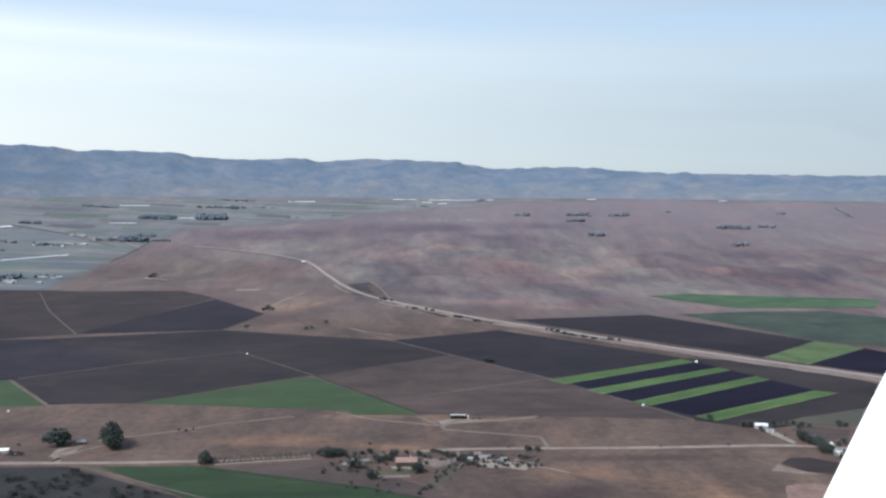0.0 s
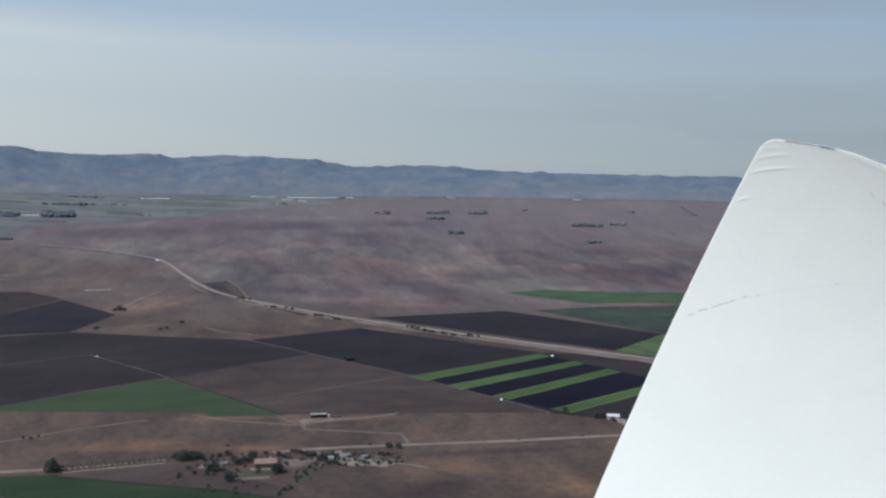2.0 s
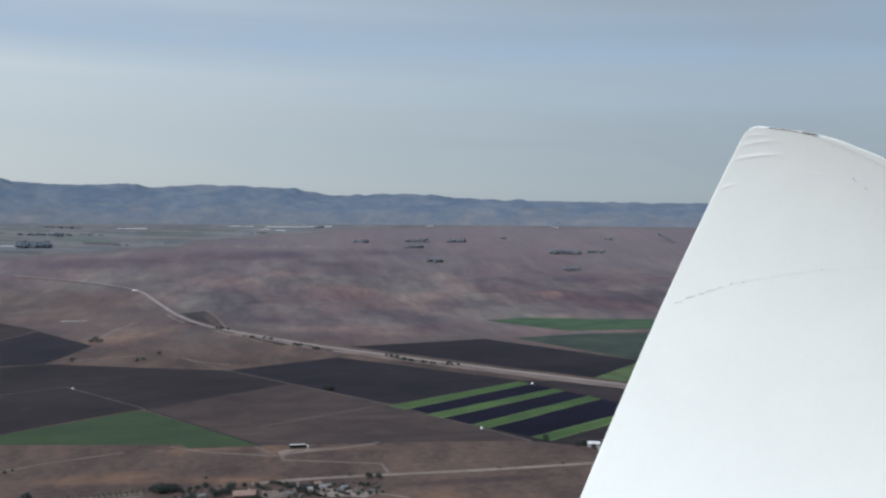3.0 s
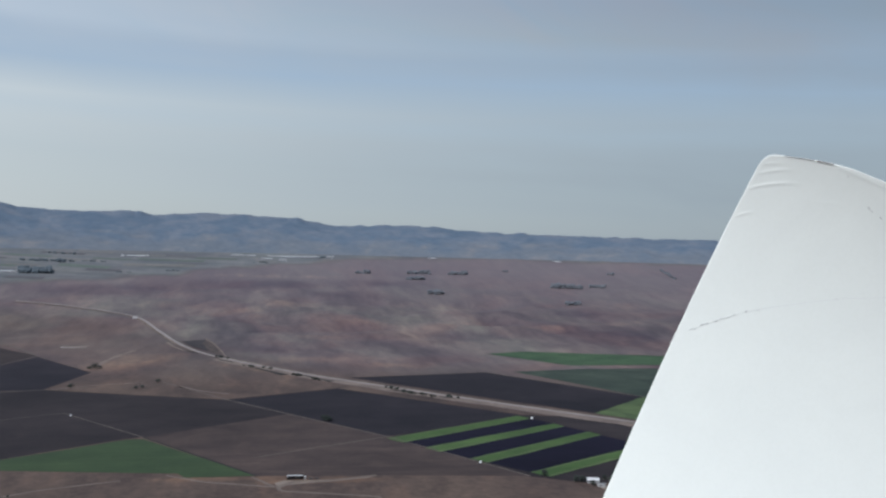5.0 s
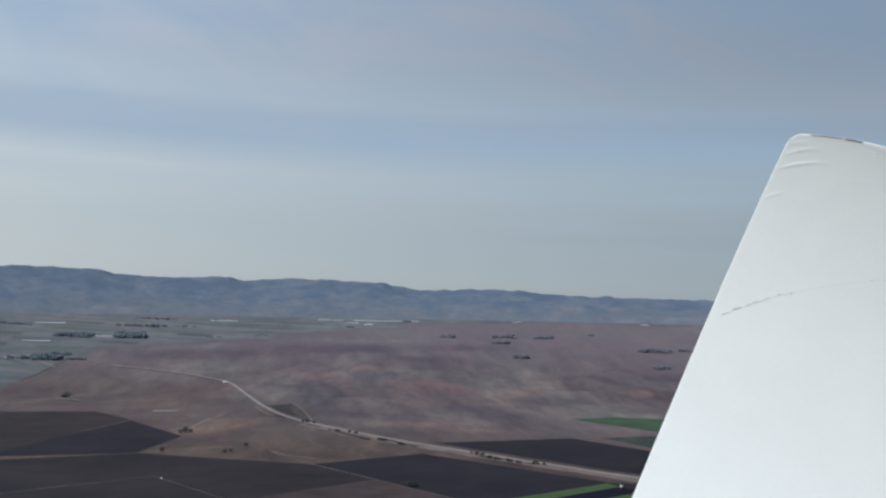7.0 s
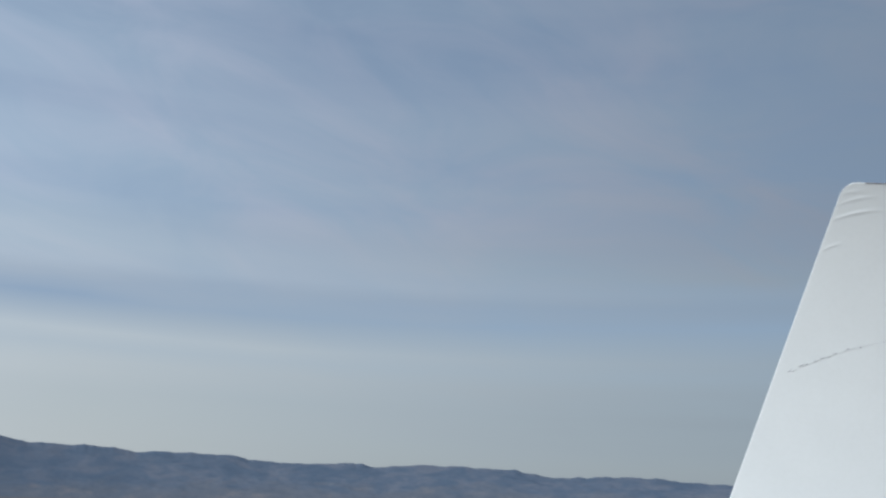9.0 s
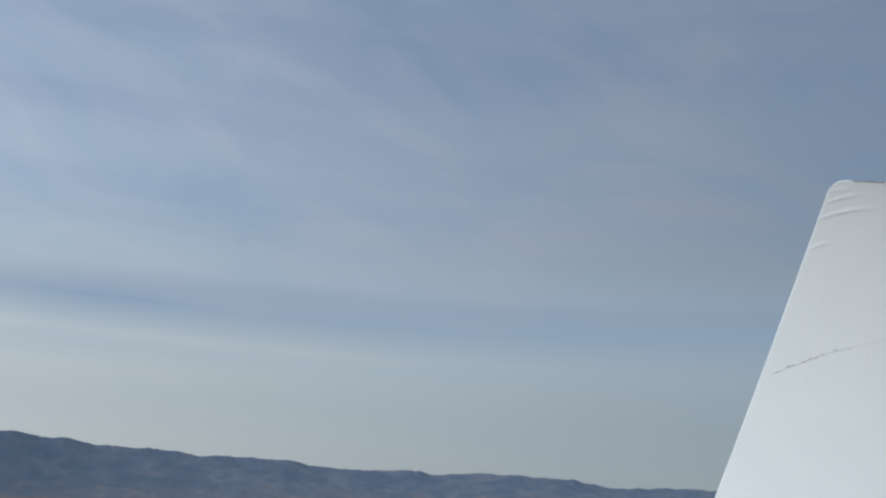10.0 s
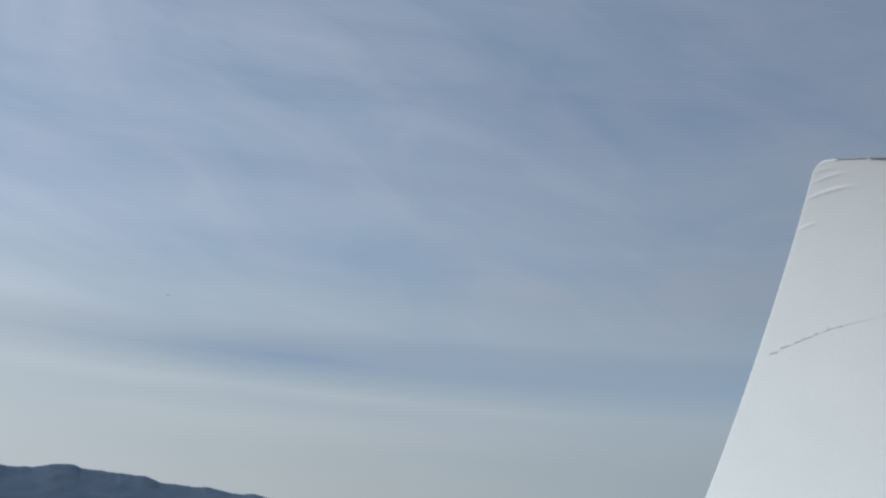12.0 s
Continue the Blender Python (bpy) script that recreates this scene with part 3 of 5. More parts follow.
def height(x, y):
    r = math.hypot(x, y)
    rr = min(r, 4640.0)
    z = 0.0
    if rr > FLAT:
        u = (rr - FLAT) / SPAN
        far = FLAT + SPAN * u / (1 - u)
        z = EYE * (1 - rr / far)
    k = smooth(2350, 3000, r)
    if k > 0:
        az = math.degrees(math.atan2(x, y))
        hilly = 1.0 - smooth(brown_limit(az) - 420, brown_limit(az) - 60, r)
        fade = 1.0 - 0.8 * smooth(3100, 4100, r)
        p = Vector((x * 0.0021, y * 0.0038, 0.3))
        h = noise.fractal(p, 1.0, 2.1, 3) * 17.0 + (0.5 - abs(noise.noise(p * 0.6 + Vector((5, 3, 0))))) * 10.0 - 4.0
        gully = 0.3 - abs(noise.fractal(Vector((x * 0.0052 + y * 0.0012, y * 0.0034 - x * 0.001, 2.7)), 0.9, 2.0, 3))
        h += 13.0 * gully
        for px, py, ra, rb, turn, tall in SWELLS:
            dx, dy = x - px, y - py
            if abs(dx) < 2.4 * ra and abs(dy) < 2.4 * ra:
                c, s = math.cos(radians(turn)), math.sin(radians(turn))
                h += tall * math.exp(-((dx * c + dy * s) / ra) ** 2 - ((dy * c - dx * s) / rb) ** 2)
        if -900 < x < 350:
            k *= 0.12 + 0.88 * smooth(60, 380, to_highway(x, y))
        z += k * fade * h * (0.12 + 0.88 * hilly)
    return z


# straw (+), weedy and painted-shade (-) patches: place, reach along and across, turn, amount
PATCHES = ((-150, 1035, 60, 18, 5, 0.5), (-50, 1012, 90, 14, -8, 0.4), (190, 900, 70, 30, -10, 0.35), (270, 840, 60, 25, 0, 0.3), (230, 966, 90, 10, 2, -0.5), (90, 1122, 70, 9, 0, 0.5), (-20, 1140, 90, 6, 0, 0.4),
           (-560, 960, 80, 25, 0, -0.4), (150, 860, 60, 25, 30, -0.45), (-400, 1080, 90, 30, 0, -0.3), (-230, 2200, 70, 160, -20, 0.3), (30, 2060, 40, 120, 38, 0.25), (-475, 3509, 226, 109, 8, -0.47), (5, 3676, 235, 102, 0, -0.42),
           (496, 3709, 195, 80, -8, -0.29), (92, 3864, 336, 46, -1, 0.14), (127, 3287, 86, 67, -2, 0.22), (-47, 3168, 92, 55, 1, 0.14), (44, 2785, 64, 55, -1, -0.32), (-325, 2660, 93, 85, 7, -0.21), (144, 2241, 117, 62, -4, 0.19),
           (313, 2140, 75, 39, -8, 0.25), (18, 2435, 84, 87, 0, -0.37), (621, 2702, 112, 89, -13, -0.42), (842, 2830, 120, 45, -17, 0.22), (739, 2739, 41, 44, -15, 0.14), (1103, 2674, 100, 153, -22, -0.42), (1133, 2885, 108, 44, -21, 0.17),
           (1067, 3115, 114, 56, -19, -0.26), (793, 3112, 149, 56, -14, -0.21), (618, 3294, 155, 68, -11, 0.14), (323, 2943, 103, 67, -6, 0.14), (371, 2544, 104, 66, -8, -0.26), (-174, 2950, 85, 65, 3, -0.21), (-248, 3273, 114, 66, 4, 0.11),
           (-547, 3181, 112, 64, 10, 0.11), (938, 3436, 186, 68, -15, 0.08), (323, 3472, 162, 57, -5, -0.21), (663, 2954, 105, 56, -13, 0.11), (1247, 3221, 140, 67, -21, 0.11), (748, 2511, 106, 66, -17, -0.21), (200, 2655, 92, 55, -4, 0.11))


def patch(x, y):
    k = 0.5
    for px, py, ra, rb, turn, much in PATCHES:
        dx, dy = x - px, y - py
        if abs(dx) + abs(dy) > 3.4 * max(ra, rb):
            continue
        c, s = math.cos(radians(turn)), math.sin(radians(turn))
        k += much * math.exp(-((dx * c + dy * s) / ra) ** 2 - ((dy * c - dx * s) / rb) ** 2)
    return min(max(k, 0.0), 1.0)


def build_ground():
    radii = [0.0] + [40.0 * i for i in range(1, 19)] + [740.0 + 9.0 * i for i in range(140)] + [2000.0 + 16.0 * i for i in range(170)] + [4730.0, 4800.0, 4880.0]
    angles = [-180 + 3.0 * i for i in range(45)] + [-45 + 0.3 * i for i in range(300)] + [45 + 3.0 * i for i in range(45)]
    na = len(angles)
    verts, faces, zones = [(0, 0, 0)], [], [(0, 0, 0, 0.5)]
    for r in radii[1:]:
        for ang in angles:
            x, y = r * math.sin(radians(ang)), r * math.cos(radians(ang))
            verts.append((x, y, height(x, y)))
            lim = brown_limit(ang)
            near = 1 - smooth(3300, 3900, lim)
            vale = smooth(lim - 70 - 60 * near, lim + 40 + 40 * near, r + 40 * noise.fractal(Vector((x * 0.004, y * 0.009, 2)), 0.8, 2.0, 4))
            # the slope below the highway is duller and browner
            dull = 0.5 * (1 - smooth(2750, 3150, r + 0.35 * (x + 150))) * (1 - smooth(-160, 160, x + 0.55 * (y - 2300))) if x < 300 else 0.0
            # third channel: how much haze is painted in, by distance
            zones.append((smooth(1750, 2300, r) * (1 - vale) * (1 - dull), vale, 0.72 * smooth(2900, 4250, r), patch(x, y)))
    for j in range(na):
        faces.append((0, 1 + (j + 1) % na, 1 + j))
    for i in range(len(radii) - 2):
        a, b = 1 + i * na, 1 + (i + 1) * na
        for j in range(na):
            k = (j + 1) % na
            faces.append((a + j, a + k, b + k, b + j))
    me = bpy.data.meshes.new("ground")
    me.from_pydata(verts, [], faces)
    col = me.attributes.new("zone", "FLOAT_COLOR", "POINT")
    col.data.foreach_set("color", [c for z in zones for c in z])
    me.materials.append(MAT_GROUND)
    me.polygons.foreach_set("use_smooth", [True] * len(me.polygons))
    ob = new("ground", me)
    return tagged(ob, "dry brown grassland rolling out to a hazy valley", "ground", kind="structure")


# bearing and height of the ridge, in degrees from the eye
RIDGE = ((-180, 1.2), (-75, 2.2), (-60, 2.9), (-50, 2.4), (-44, 2.75), (-39.3, 2.67), (-38.0, 2.67), (-36.4, 2.95), (-35.7, 2.98), (-35.2, 2.79), (-34.0, 2.8),
         (-31.6, 2.58), (-30.7, 2.36), (-29.4, 2.28), (-28.1, 2.28), (-27.1, 2.01), (-26.0, 2.12), (-25.3, 1.98), (-24.4, 1.8), (-22.6, 1.76),
         (-20.0, 1.71), (-19.0, 1.5), (-16.6, 1.54), (-13.4, 1.44), (-12.6, 1.23), (-9.9, 1.1), (-7.3, 1.2), (-6.3, 1.21), (-5.7, 1.04),
         (-2.7, 1.21), (0.6, 1.15), (2.8, 1.01), (4.7, 0.68), (6.7, 0.71), (7.2, 0.81), (10.9, 0.77), (11.7, 0.6), (16.7, 0.46), (24.5, 0.38), (60, 0.5), (180, 1.2))


def ridge_at(az):
    for (a0, e0), (a1, e1) in zip(RIDGE, RIDGE[1:]):
        if az <= a1:
            return e0 + (e1 - e0) * (az - a0) / (a1 - a0)
    return RIDGE[-1][1]


def build_hills():
    """Gentle slopes up to the ridge, with rounded spurs that run down aslant."""
    step = 0.08
    cols = [-48 + step * i for i in range(int(84 / step))]
    rings = [4300 + 8 * i for i in range(53)]
    verts, faces = [], []
    for az in cols:
        base_el = sum(ridge_at(az + d) for d in (-0.8, -0.4, 0, 0.4, 0.8)) / 5
        el = ridge_at(az) + 0.085 * noise.fractal(Vector((az * 1.05, 0, 7)), 0.95, 2.1, 4)
        for r in rings:
            x, y = r * math.sin(radians(az)), r * math.cos(radians(az))
            base = height(x, y) - 5
            v = min(max((r - 4310) / 380, 0.0), 1.0)
            # knolls break the skyline only
            top = base_el + (el - base_el) * smooth(0.72, 1.0, v)
            crest = EYE + 4690 * math.tan(radians(top))
            z = base + (crest - base) * (0.12 * v + 0.88 * v ** 1.35)
            spur = 0.35 - abs(noise.fractal(Vector((az * 0.5 + v * 1.8, v * 4.5, 4)), 1.1, 2.1, 3))
            z += 9.0 * spur * smooth(0.02, 0.25, v) * (1 - smooth(0.86, 1.0, v))
            verts.append((x, y, min(z, EYE + r * math.tan(radians(top)))))
    m = len(rings)
    for i in range(len(cols) - 1):
        for j in range(m - 1):
            a = i * m + j
            faces.append((a, a + m, a + m + 1, a + 1))
    me = bpy.data.meshes.new("hills")
    me.from_pydata(verts, [], faces)
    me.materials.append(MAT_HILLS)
    me.polygons.foreach_set("use_smooth", [True] * len(me.polygons))
    return tagged(new("hills", me), "long range of scrub-covered hills painted hazy blue-grey", "hills", kind="structure")


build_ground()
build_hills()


def near_lift(x, y):
    """Sheets lie closer on the flat than on the rolling land."""
    return 0.15 + 0.85 * smooth(2200, 2600, math.hypot(x, y))


def draped(name, pts, mat, lift, label, category, cell=36.0, kind="structure"):
    """A sheet on the land with the outline pts."""
    bm = bmesh.new()
    bm.faces.new([bm.verts.new((x, y, 0)) for x, y in pts])
    bmesh.ops.triangulate(bm, faces=bm.faces[:])
    for _ in range(7):
        long = [e for e in bm.edges if e.calc_length() > cell]
        if not long:
            break
        bmesh.ops.subdivide_edges(bm, edges=long, cuts=1)
        bmesh.ops.triangulate(bm, faces=[f for f in bm.faces if len(f.verts) > 3])
    bmesh.ops.recalc_face_normals(bm, faces=bm.faces[:])
    for v in bm.verts:
        v.co.x += 1.3 * noise.noise(v.co * 0.06)
        v.co.y += 2.2 * noise.noise(v.co * 0.05 + Vector((9, 4, 0)))
        v.co.z = height(v.co.x, v.co.y) + lift * near_lift(v.co.x, v.co.y)
    if sum(f.normal.z for f in bm.faces) < 0:
        bmesh.ops.reverse_faces(bm, faces=bm.faces[:])
    ob = part(name, bm, mat)
    return tagged(ob, label, category, kind=kind)


def spline(pts, step=20.0):
    """A smooth line through pts, as points about step metres apart."""
    out = []
    p = [Vector((*q, 0)) for q in pts]
    p = [2 * p[0] - p[1]] + p + [2 * p[-1] - p[-2]]
    for i in range(1, len(p) - 2):
        n = max(2, int((p[i + 1] - p[i]).length / step))
        for k in range(n):
            t = k / n
            a, b, c, d = p[i - 1], p[i], p[i + 1], p[i + 2]
            out.append(0.5 * (2 * b + (c - a) * t + (2 * a - 5 * b + 4 * c - d) * t * t + (3 * b - a - 3 * c + d) * t ** 3))
    out.append(p[-2])
    return out


def ribbon(name, pts, width, mat, lift, label, category, ragged=0.0, shift=0.0, curved=True):
    line = spline(pts) if curved else [Vector((*q, 0)) for q in pts]
    bm = bmesh.new()
    rows = []
    for i, p in enumerate(line):
        a, b = line[max(i - 1, 0)], line[min(i + 1, len(line) - 1)]
        side = Vector((-(b - a).y, (b - a).x, 0)).normalized()
        w = width / 2 * (1 + ragged * (noise.noise(p * 0.02 + Vector((width, 0, 0))) + 0.6 * noise.noise(p * 0.09)))
        row = []
        for k in (-1, -0.33, 0.33, 1):
            q = p + side * (k * w + shift)
            row.append(bm.verts.new((q.x, q.y, height(q.x, q.y) + lift * near_lift(q.x, q.y))))
        rows.append(row)
    for r0, r1 in zip(rows, rows[1:]):
        for k in range(3):
            bm.faces.new((r0[k], r0[k + 1], r1[k + 1], r1[k]))
    bmesh.ops.recalc_face_normals(bm, faces=bm.faces[:])
    if sum(f.normal.z for f in bm.faces) < 0:
        bmesh.ops.reverse_faces(bm, faces=bm.faces[:])
    return tagged(part(name, bm, mat), label, category, kind="structure")


# ---- fields ----
SOIL = "dark ploughed field of bare moist soil"
draped("field", [(-1341, 2398), (-916, 2403), (-572, 2420), (-464, 2291), (-606, 1753), (-733, 1688), (-928, 1676)], MAT_PLOT, 0.5, "wide dull brown ploughed field beside a hamlet", "field")
draped("field", [(-606, 1753), (-547, 1978), (-459, 2269), (-308, 2022), (-355, 1801)], MAT_SOIL_DARK, 0.9, SOIL, "field")
draped("field", [(-935, 1688), (-637, 1701), (-422, 1470), (-551, 1360), (-714, 1301)], MAT_SOIL_DARK, 0.9, SOIL, "field")
draped("field", [(-637, 1701), (-355, 1801), (-219, 1752), (-38, 1688), (62, 1547), (-141, 1381), (-278, 1561), (-422, 1470)], MAT_SOIL, 0.5, SOIL, "field")
draped("field", [(-555, 1353), (-278, 1561), (-154, 1381), (-349, 1210), (-451, 1204)], MAT_SOIL, 0.7, SOIL, "field")
draped("field", [(-38, 1688), (161, 1807), (436, 1519), (193, 1364)], MAT_SOIL_DARK, 0.7, "very dark ploughed field below the highway", "field")
draped("field", [(197, 1945), (497, 2021), (718, 1687), (562, 1529)], MAT_SOIL_DARK, 0.7, "very dark ploughed field above the highway", "field")
draped("field", [(-141, 1381), (62, 1547), (193, 1364), (9, 1247), (-51, 1245)], MAT_FALLOW, 0.6, "fallow brown field with faint tractor lines", "field")
draped("field", [(9, 1247), (193, 1364), (333, 1122), (137, 1142), (13, 1151), (-51, 1245)], MAT_FALLOW, 0.5, "fallow brown field beside the dirt track", "field")
draped("field", [(-349, 1210), (-160, 1368), (-139, 1368), (10, 1151), (-71, 1148), (-80, 1169)], MAT_CROP, 0.9, "wedge of even green crop among bare fields", "crop field")
draped("field", [(-639, 1324), (-558, 1348), (-451, 1197), (-565, 1178)], MAT_CROP, 0.9, "small corner of green crop", "crop field")
draped("field", [(-306, 940), (-201, 940), (-41, 874), (55, 818), (84, 774), (-130, 784)], MAT_CROP_DEEP, 0.9, "deep green crop field beside the farm lane", "crop field")
draped("field", [(-201, 932), (-86, 963), (23, 867), (35, 831), (-41, 871)], MAT_FALLOW, 0.6, "purple-brown bare plot below the farmstead", "field")
draped("field", [(579, 2343), (679, 2383), (1111, 2269), (1040, 2142), (720, 2130)], MAT_FRESH, 1.2, "far strip of fresh green crop under the hills", "crop field")
draped("field", [(559, 2030), (730, 2075), (906, 2085), (1009, 1961), (856, 1599), (718, 1687)], MAT_DUSTY, 0.9, "dusty dark green crop field", "crop field")
draped("field", [(562, 1529), (713, 1687), (768, 1616), (613, 1470)], MAT_EDGE, 0.9, "pale green lettuce strip above the highway", "crop field")
draped("field", [(613, 1470), (768, 1616), (824, 1494), (724, 1360)], MAT_WET, 0.9, "freshly watered black soil above the highway", "field")
draped("scrub", [(-520, 935), (-335, 940), (-205, 846), (-300, 800), (-420, 790)], MAT_SCRUB, 0.5, "dark weedy scrub beside the green field", "scrub")
draped("plot", [(368, 943), (385, 964), (407, 966), (430, 946), (412, 908), (383, 917)], MAT_PLOT, 0.6, "small dark plot below the roadside farm", "plot")
draped("plot", [(429, 1075), (456, 1094), (498, 1074), (477, 1036), (447, 1037)], MAT_FALLOW, 0.6, "dull brown paddock behind the tree belt", "plot")
draped("plot", [(350, 922), (366, 943), (369, 931), (384, 915), (398, 907), (372, 911)], MAT_VERGE, 0.8, "bare tan corner beside a dark plot", "plot")
draped("plot", [(340, 858), (346, 872), (358, 879), (376, 881), (387, 874), (376, 848), (360, 836), (334, 838)], MAT_PINK, 0.6, "reddish bare earth patch", "plot")

draped("field", [(-925, 1678), (-640, 1694), (-355, 1793), (-219, 1746), (-42, 1682), (58, 1545), (-60, 1440), (-141, 1383), (-165, 1372), (-349, 1214), (-449, 1202), (-552, 1352), (-712, 1306)], MAT_SOIL, 0.3, "dark soil margins between ploughed fields", "field")
# plots of the far valley: middle, length, depth, turn
VALE = (("green", ((-640, 3960, 190, 46, -6), (-1010, 3905, 260, 40, 0), (-330, 4140, 260, 30, 0), (-980, 3560, 150, 46, 4), (-1290, 3760, 240, 60, 6), (-560, 4120, 150, 26, 0), (-1150, 3460, 130, 40, 10), (-150, 4200, 170, 24, 0), (-1420, 4010, 200, 50, 4), (-880, 4110, 180, 28, 0))),
        ("tan", ((-366, 4032, 280, 46, 5), (-690, 4075, 150, 22, 0), (-860, 3935, 120, 22, 0), (-1180, 3880, 160, 26, 4), (-1340, 3640, 150, 30, 8), (-420, 4225, 120, 18, 0), (60, 4170, 90, 14, 0), (-1060, 4130, 190, 20, 0), (-640, 4245, 140, 16, 0))),
        ("grey", ((-800, 3700, 130, 40, 0), (-1080, 3700, 210, 40, 4), (-560, 3900, 130, 40, 0), (-1240, 3560, 160, 60, 8), (-300, 4225, 140, 20, 0), (-1400, 3860, 200, 50, 4), (-760, 4190, 170, 26, 0), (-1010, 4040, 140, 26, 0), (-240, 4090, 120, 20, 4))))
TONE = {"green": (MAT_VALE_GREEN, "hazy green plot in the far valley"), "tan": (MAT_VALE_TAN, "hazy pale stubble plot in the far valley"), "grey": (MAT_VALE_GREY, "hazy grey-brown bare plot in the far valley")}
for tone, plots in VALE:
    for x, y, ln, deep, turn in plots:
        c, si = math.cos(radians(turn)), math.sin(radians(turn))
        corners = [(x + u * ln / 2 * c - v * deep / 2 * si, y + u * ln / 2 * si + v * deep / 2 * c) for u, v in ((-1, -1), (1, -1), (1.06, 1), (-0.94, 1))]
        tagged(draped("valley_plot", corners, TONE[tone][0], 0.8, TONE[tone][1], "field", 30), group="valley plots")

draped("field", [(186, 1356), (300, 1440), (432, 1522), (520, 1500), (640, 1350), (690, 1236), (560, 1150), (404, 1078), (334, 1118), (250, 1240)], MAT_SOIL, 0.35, "bare dark soil round the lettuce strips", "field")

# the lettuce block: four green strips with three watered strips between them
for pts in ([(190, 1352), (427, 1514), (441, 1488), (211, 1323)], [(234, 1288), (465, 1446), (475, 1421), (249, 1260)], [(281, 1218), (498, 1380), (509, 1353), (299, 1195)], [(339, 1141), (543, 1283), (569, 1266), (356, 1116)]):
    tagged(draped("lettuce_strip", pts, MAT_LETTUCE, 1.1, "bright green lettuce strip between black soil strips", "crop strip"), group="lettuce strips")
    # paler outer rows along both long sides
    a, b, c, d = (Vector(p) for p in pts)
    for p, q, u, v in ((a, b, d - a, c - b), (d, c, a - d, b - c)):
        rim = [tuple(w) for w in (p + u * 0.02, q + v * 0.02, q + v * 0.16, p + u * 0.16)]
        tagged(draped("lettuce_edge", rim, MAT_EDGE, 1.6, "pale outer rows of a lettuce strip", "crop rows"), group="lettuce strip edges")
for pts in ([(211, 1323), (441, 1488), (465, 1446), (234, 1288)], [(249, 1260), (475, 1421), (498, 1380), (281, 1218)], [(299, 1195), (509, 1353), (543, 1283), (339, 1141)]):
    tagged(draped("soil_strip", pts, MAT_WET, 1.0, "black watered soil strip between lettuce strips", "soil strip"), group="soil strips")

draped("field", [(362, 1110), (576, 1261), (648, 1212), (404, 1086)], MAT_SOIL, 0.7, "bare dark soil beside the last lettuce strip", "field")
draped("field", [(412, 1096), (470, 1135), (650, 1222), (690, 1170), (620, 1110), (505, 1094), (452, 1098)], MAT_WEEDS, 1.0, "dull weedy ground behind the roadside farm", "field")
draped("field", [(447, 1500), (541, 1292), (580, 1268), (648, 1318), (560, 1428), (468, 1512)], MAT_SOIL, 0.6, "bare dark soil between lettuce block and highway", "field")

# ---- roads and tracks ----
ribbon("verge", HIGHWAY[6:], 50, MAT_VERGE, 1.3, "tan earth verge along the highway", "verge", 0.25, -12)
ribbon("verge", HIGHWAY[:7], 15, MAT_VERGE, 1.3, "tan earth verge along the highway bend", "verge", 0.5, -4)
for pts, w in (([(-67, 2231), (-36, 2183)], 9), ([(9, 2090), (40, 2040), (70, 1985)], 16), ([(107, 1985), (130, 1936), (158, 1893)], 13), ([(262, 1782), (291, 1755)], 9),
               ([(291, 1752), (314, 1729)], 9), ([(335, 1707), (348, 1694)], 8), ([(-150, 2400), (-120, 2345)], 7)):
    ribbon("roadside_scrub", pts, w, MAT_SCRUB, 1.7, "dark weedy scrub on the highway bank", "scrub", 0.9)
ribbon("track", [(-208, 2547), (-180, 2450), (-153, 2383)], 9, MAT_VERGE, 1.8, "short bare track forking off the highway", "dirt track", 0.4)
ribbon("road", HIGHWAY, 8.6, MAT_ROAD, 2.0, "pale two-lane highway curving over the range", "road")
LANE = [(2, 989), (30, 996), (108, 1001), (250, 1003), (383, 1011), (425, 1007), (525, 991), (700, 985)]
ribbon("road", LANE, 9, MAT_DIRT, 1.2, "pale farm lane past the farmstead", "road", 0.15)
ribbon("road", [(-640, 950), (-460, 952), (-310, 952), (-214, 957)], 9, MAT_DIRT, 1.2, "pale farm lane leading up to the olive avenue", "road", 0.15)
ribbon("track", [(118, 939), (136, 928), (152, 916)], 4, MAT_DIRT, 1.5, "pale track leaving the gravel farmyard", "dirt track", 0.3)
ribbon("track", [(20, 935), (33, 943), (44, 962), (47, 990)], 4, MAT_LANE, 1.5, "pale drive from the lane to the ranch house", "dirt track", 0.3)
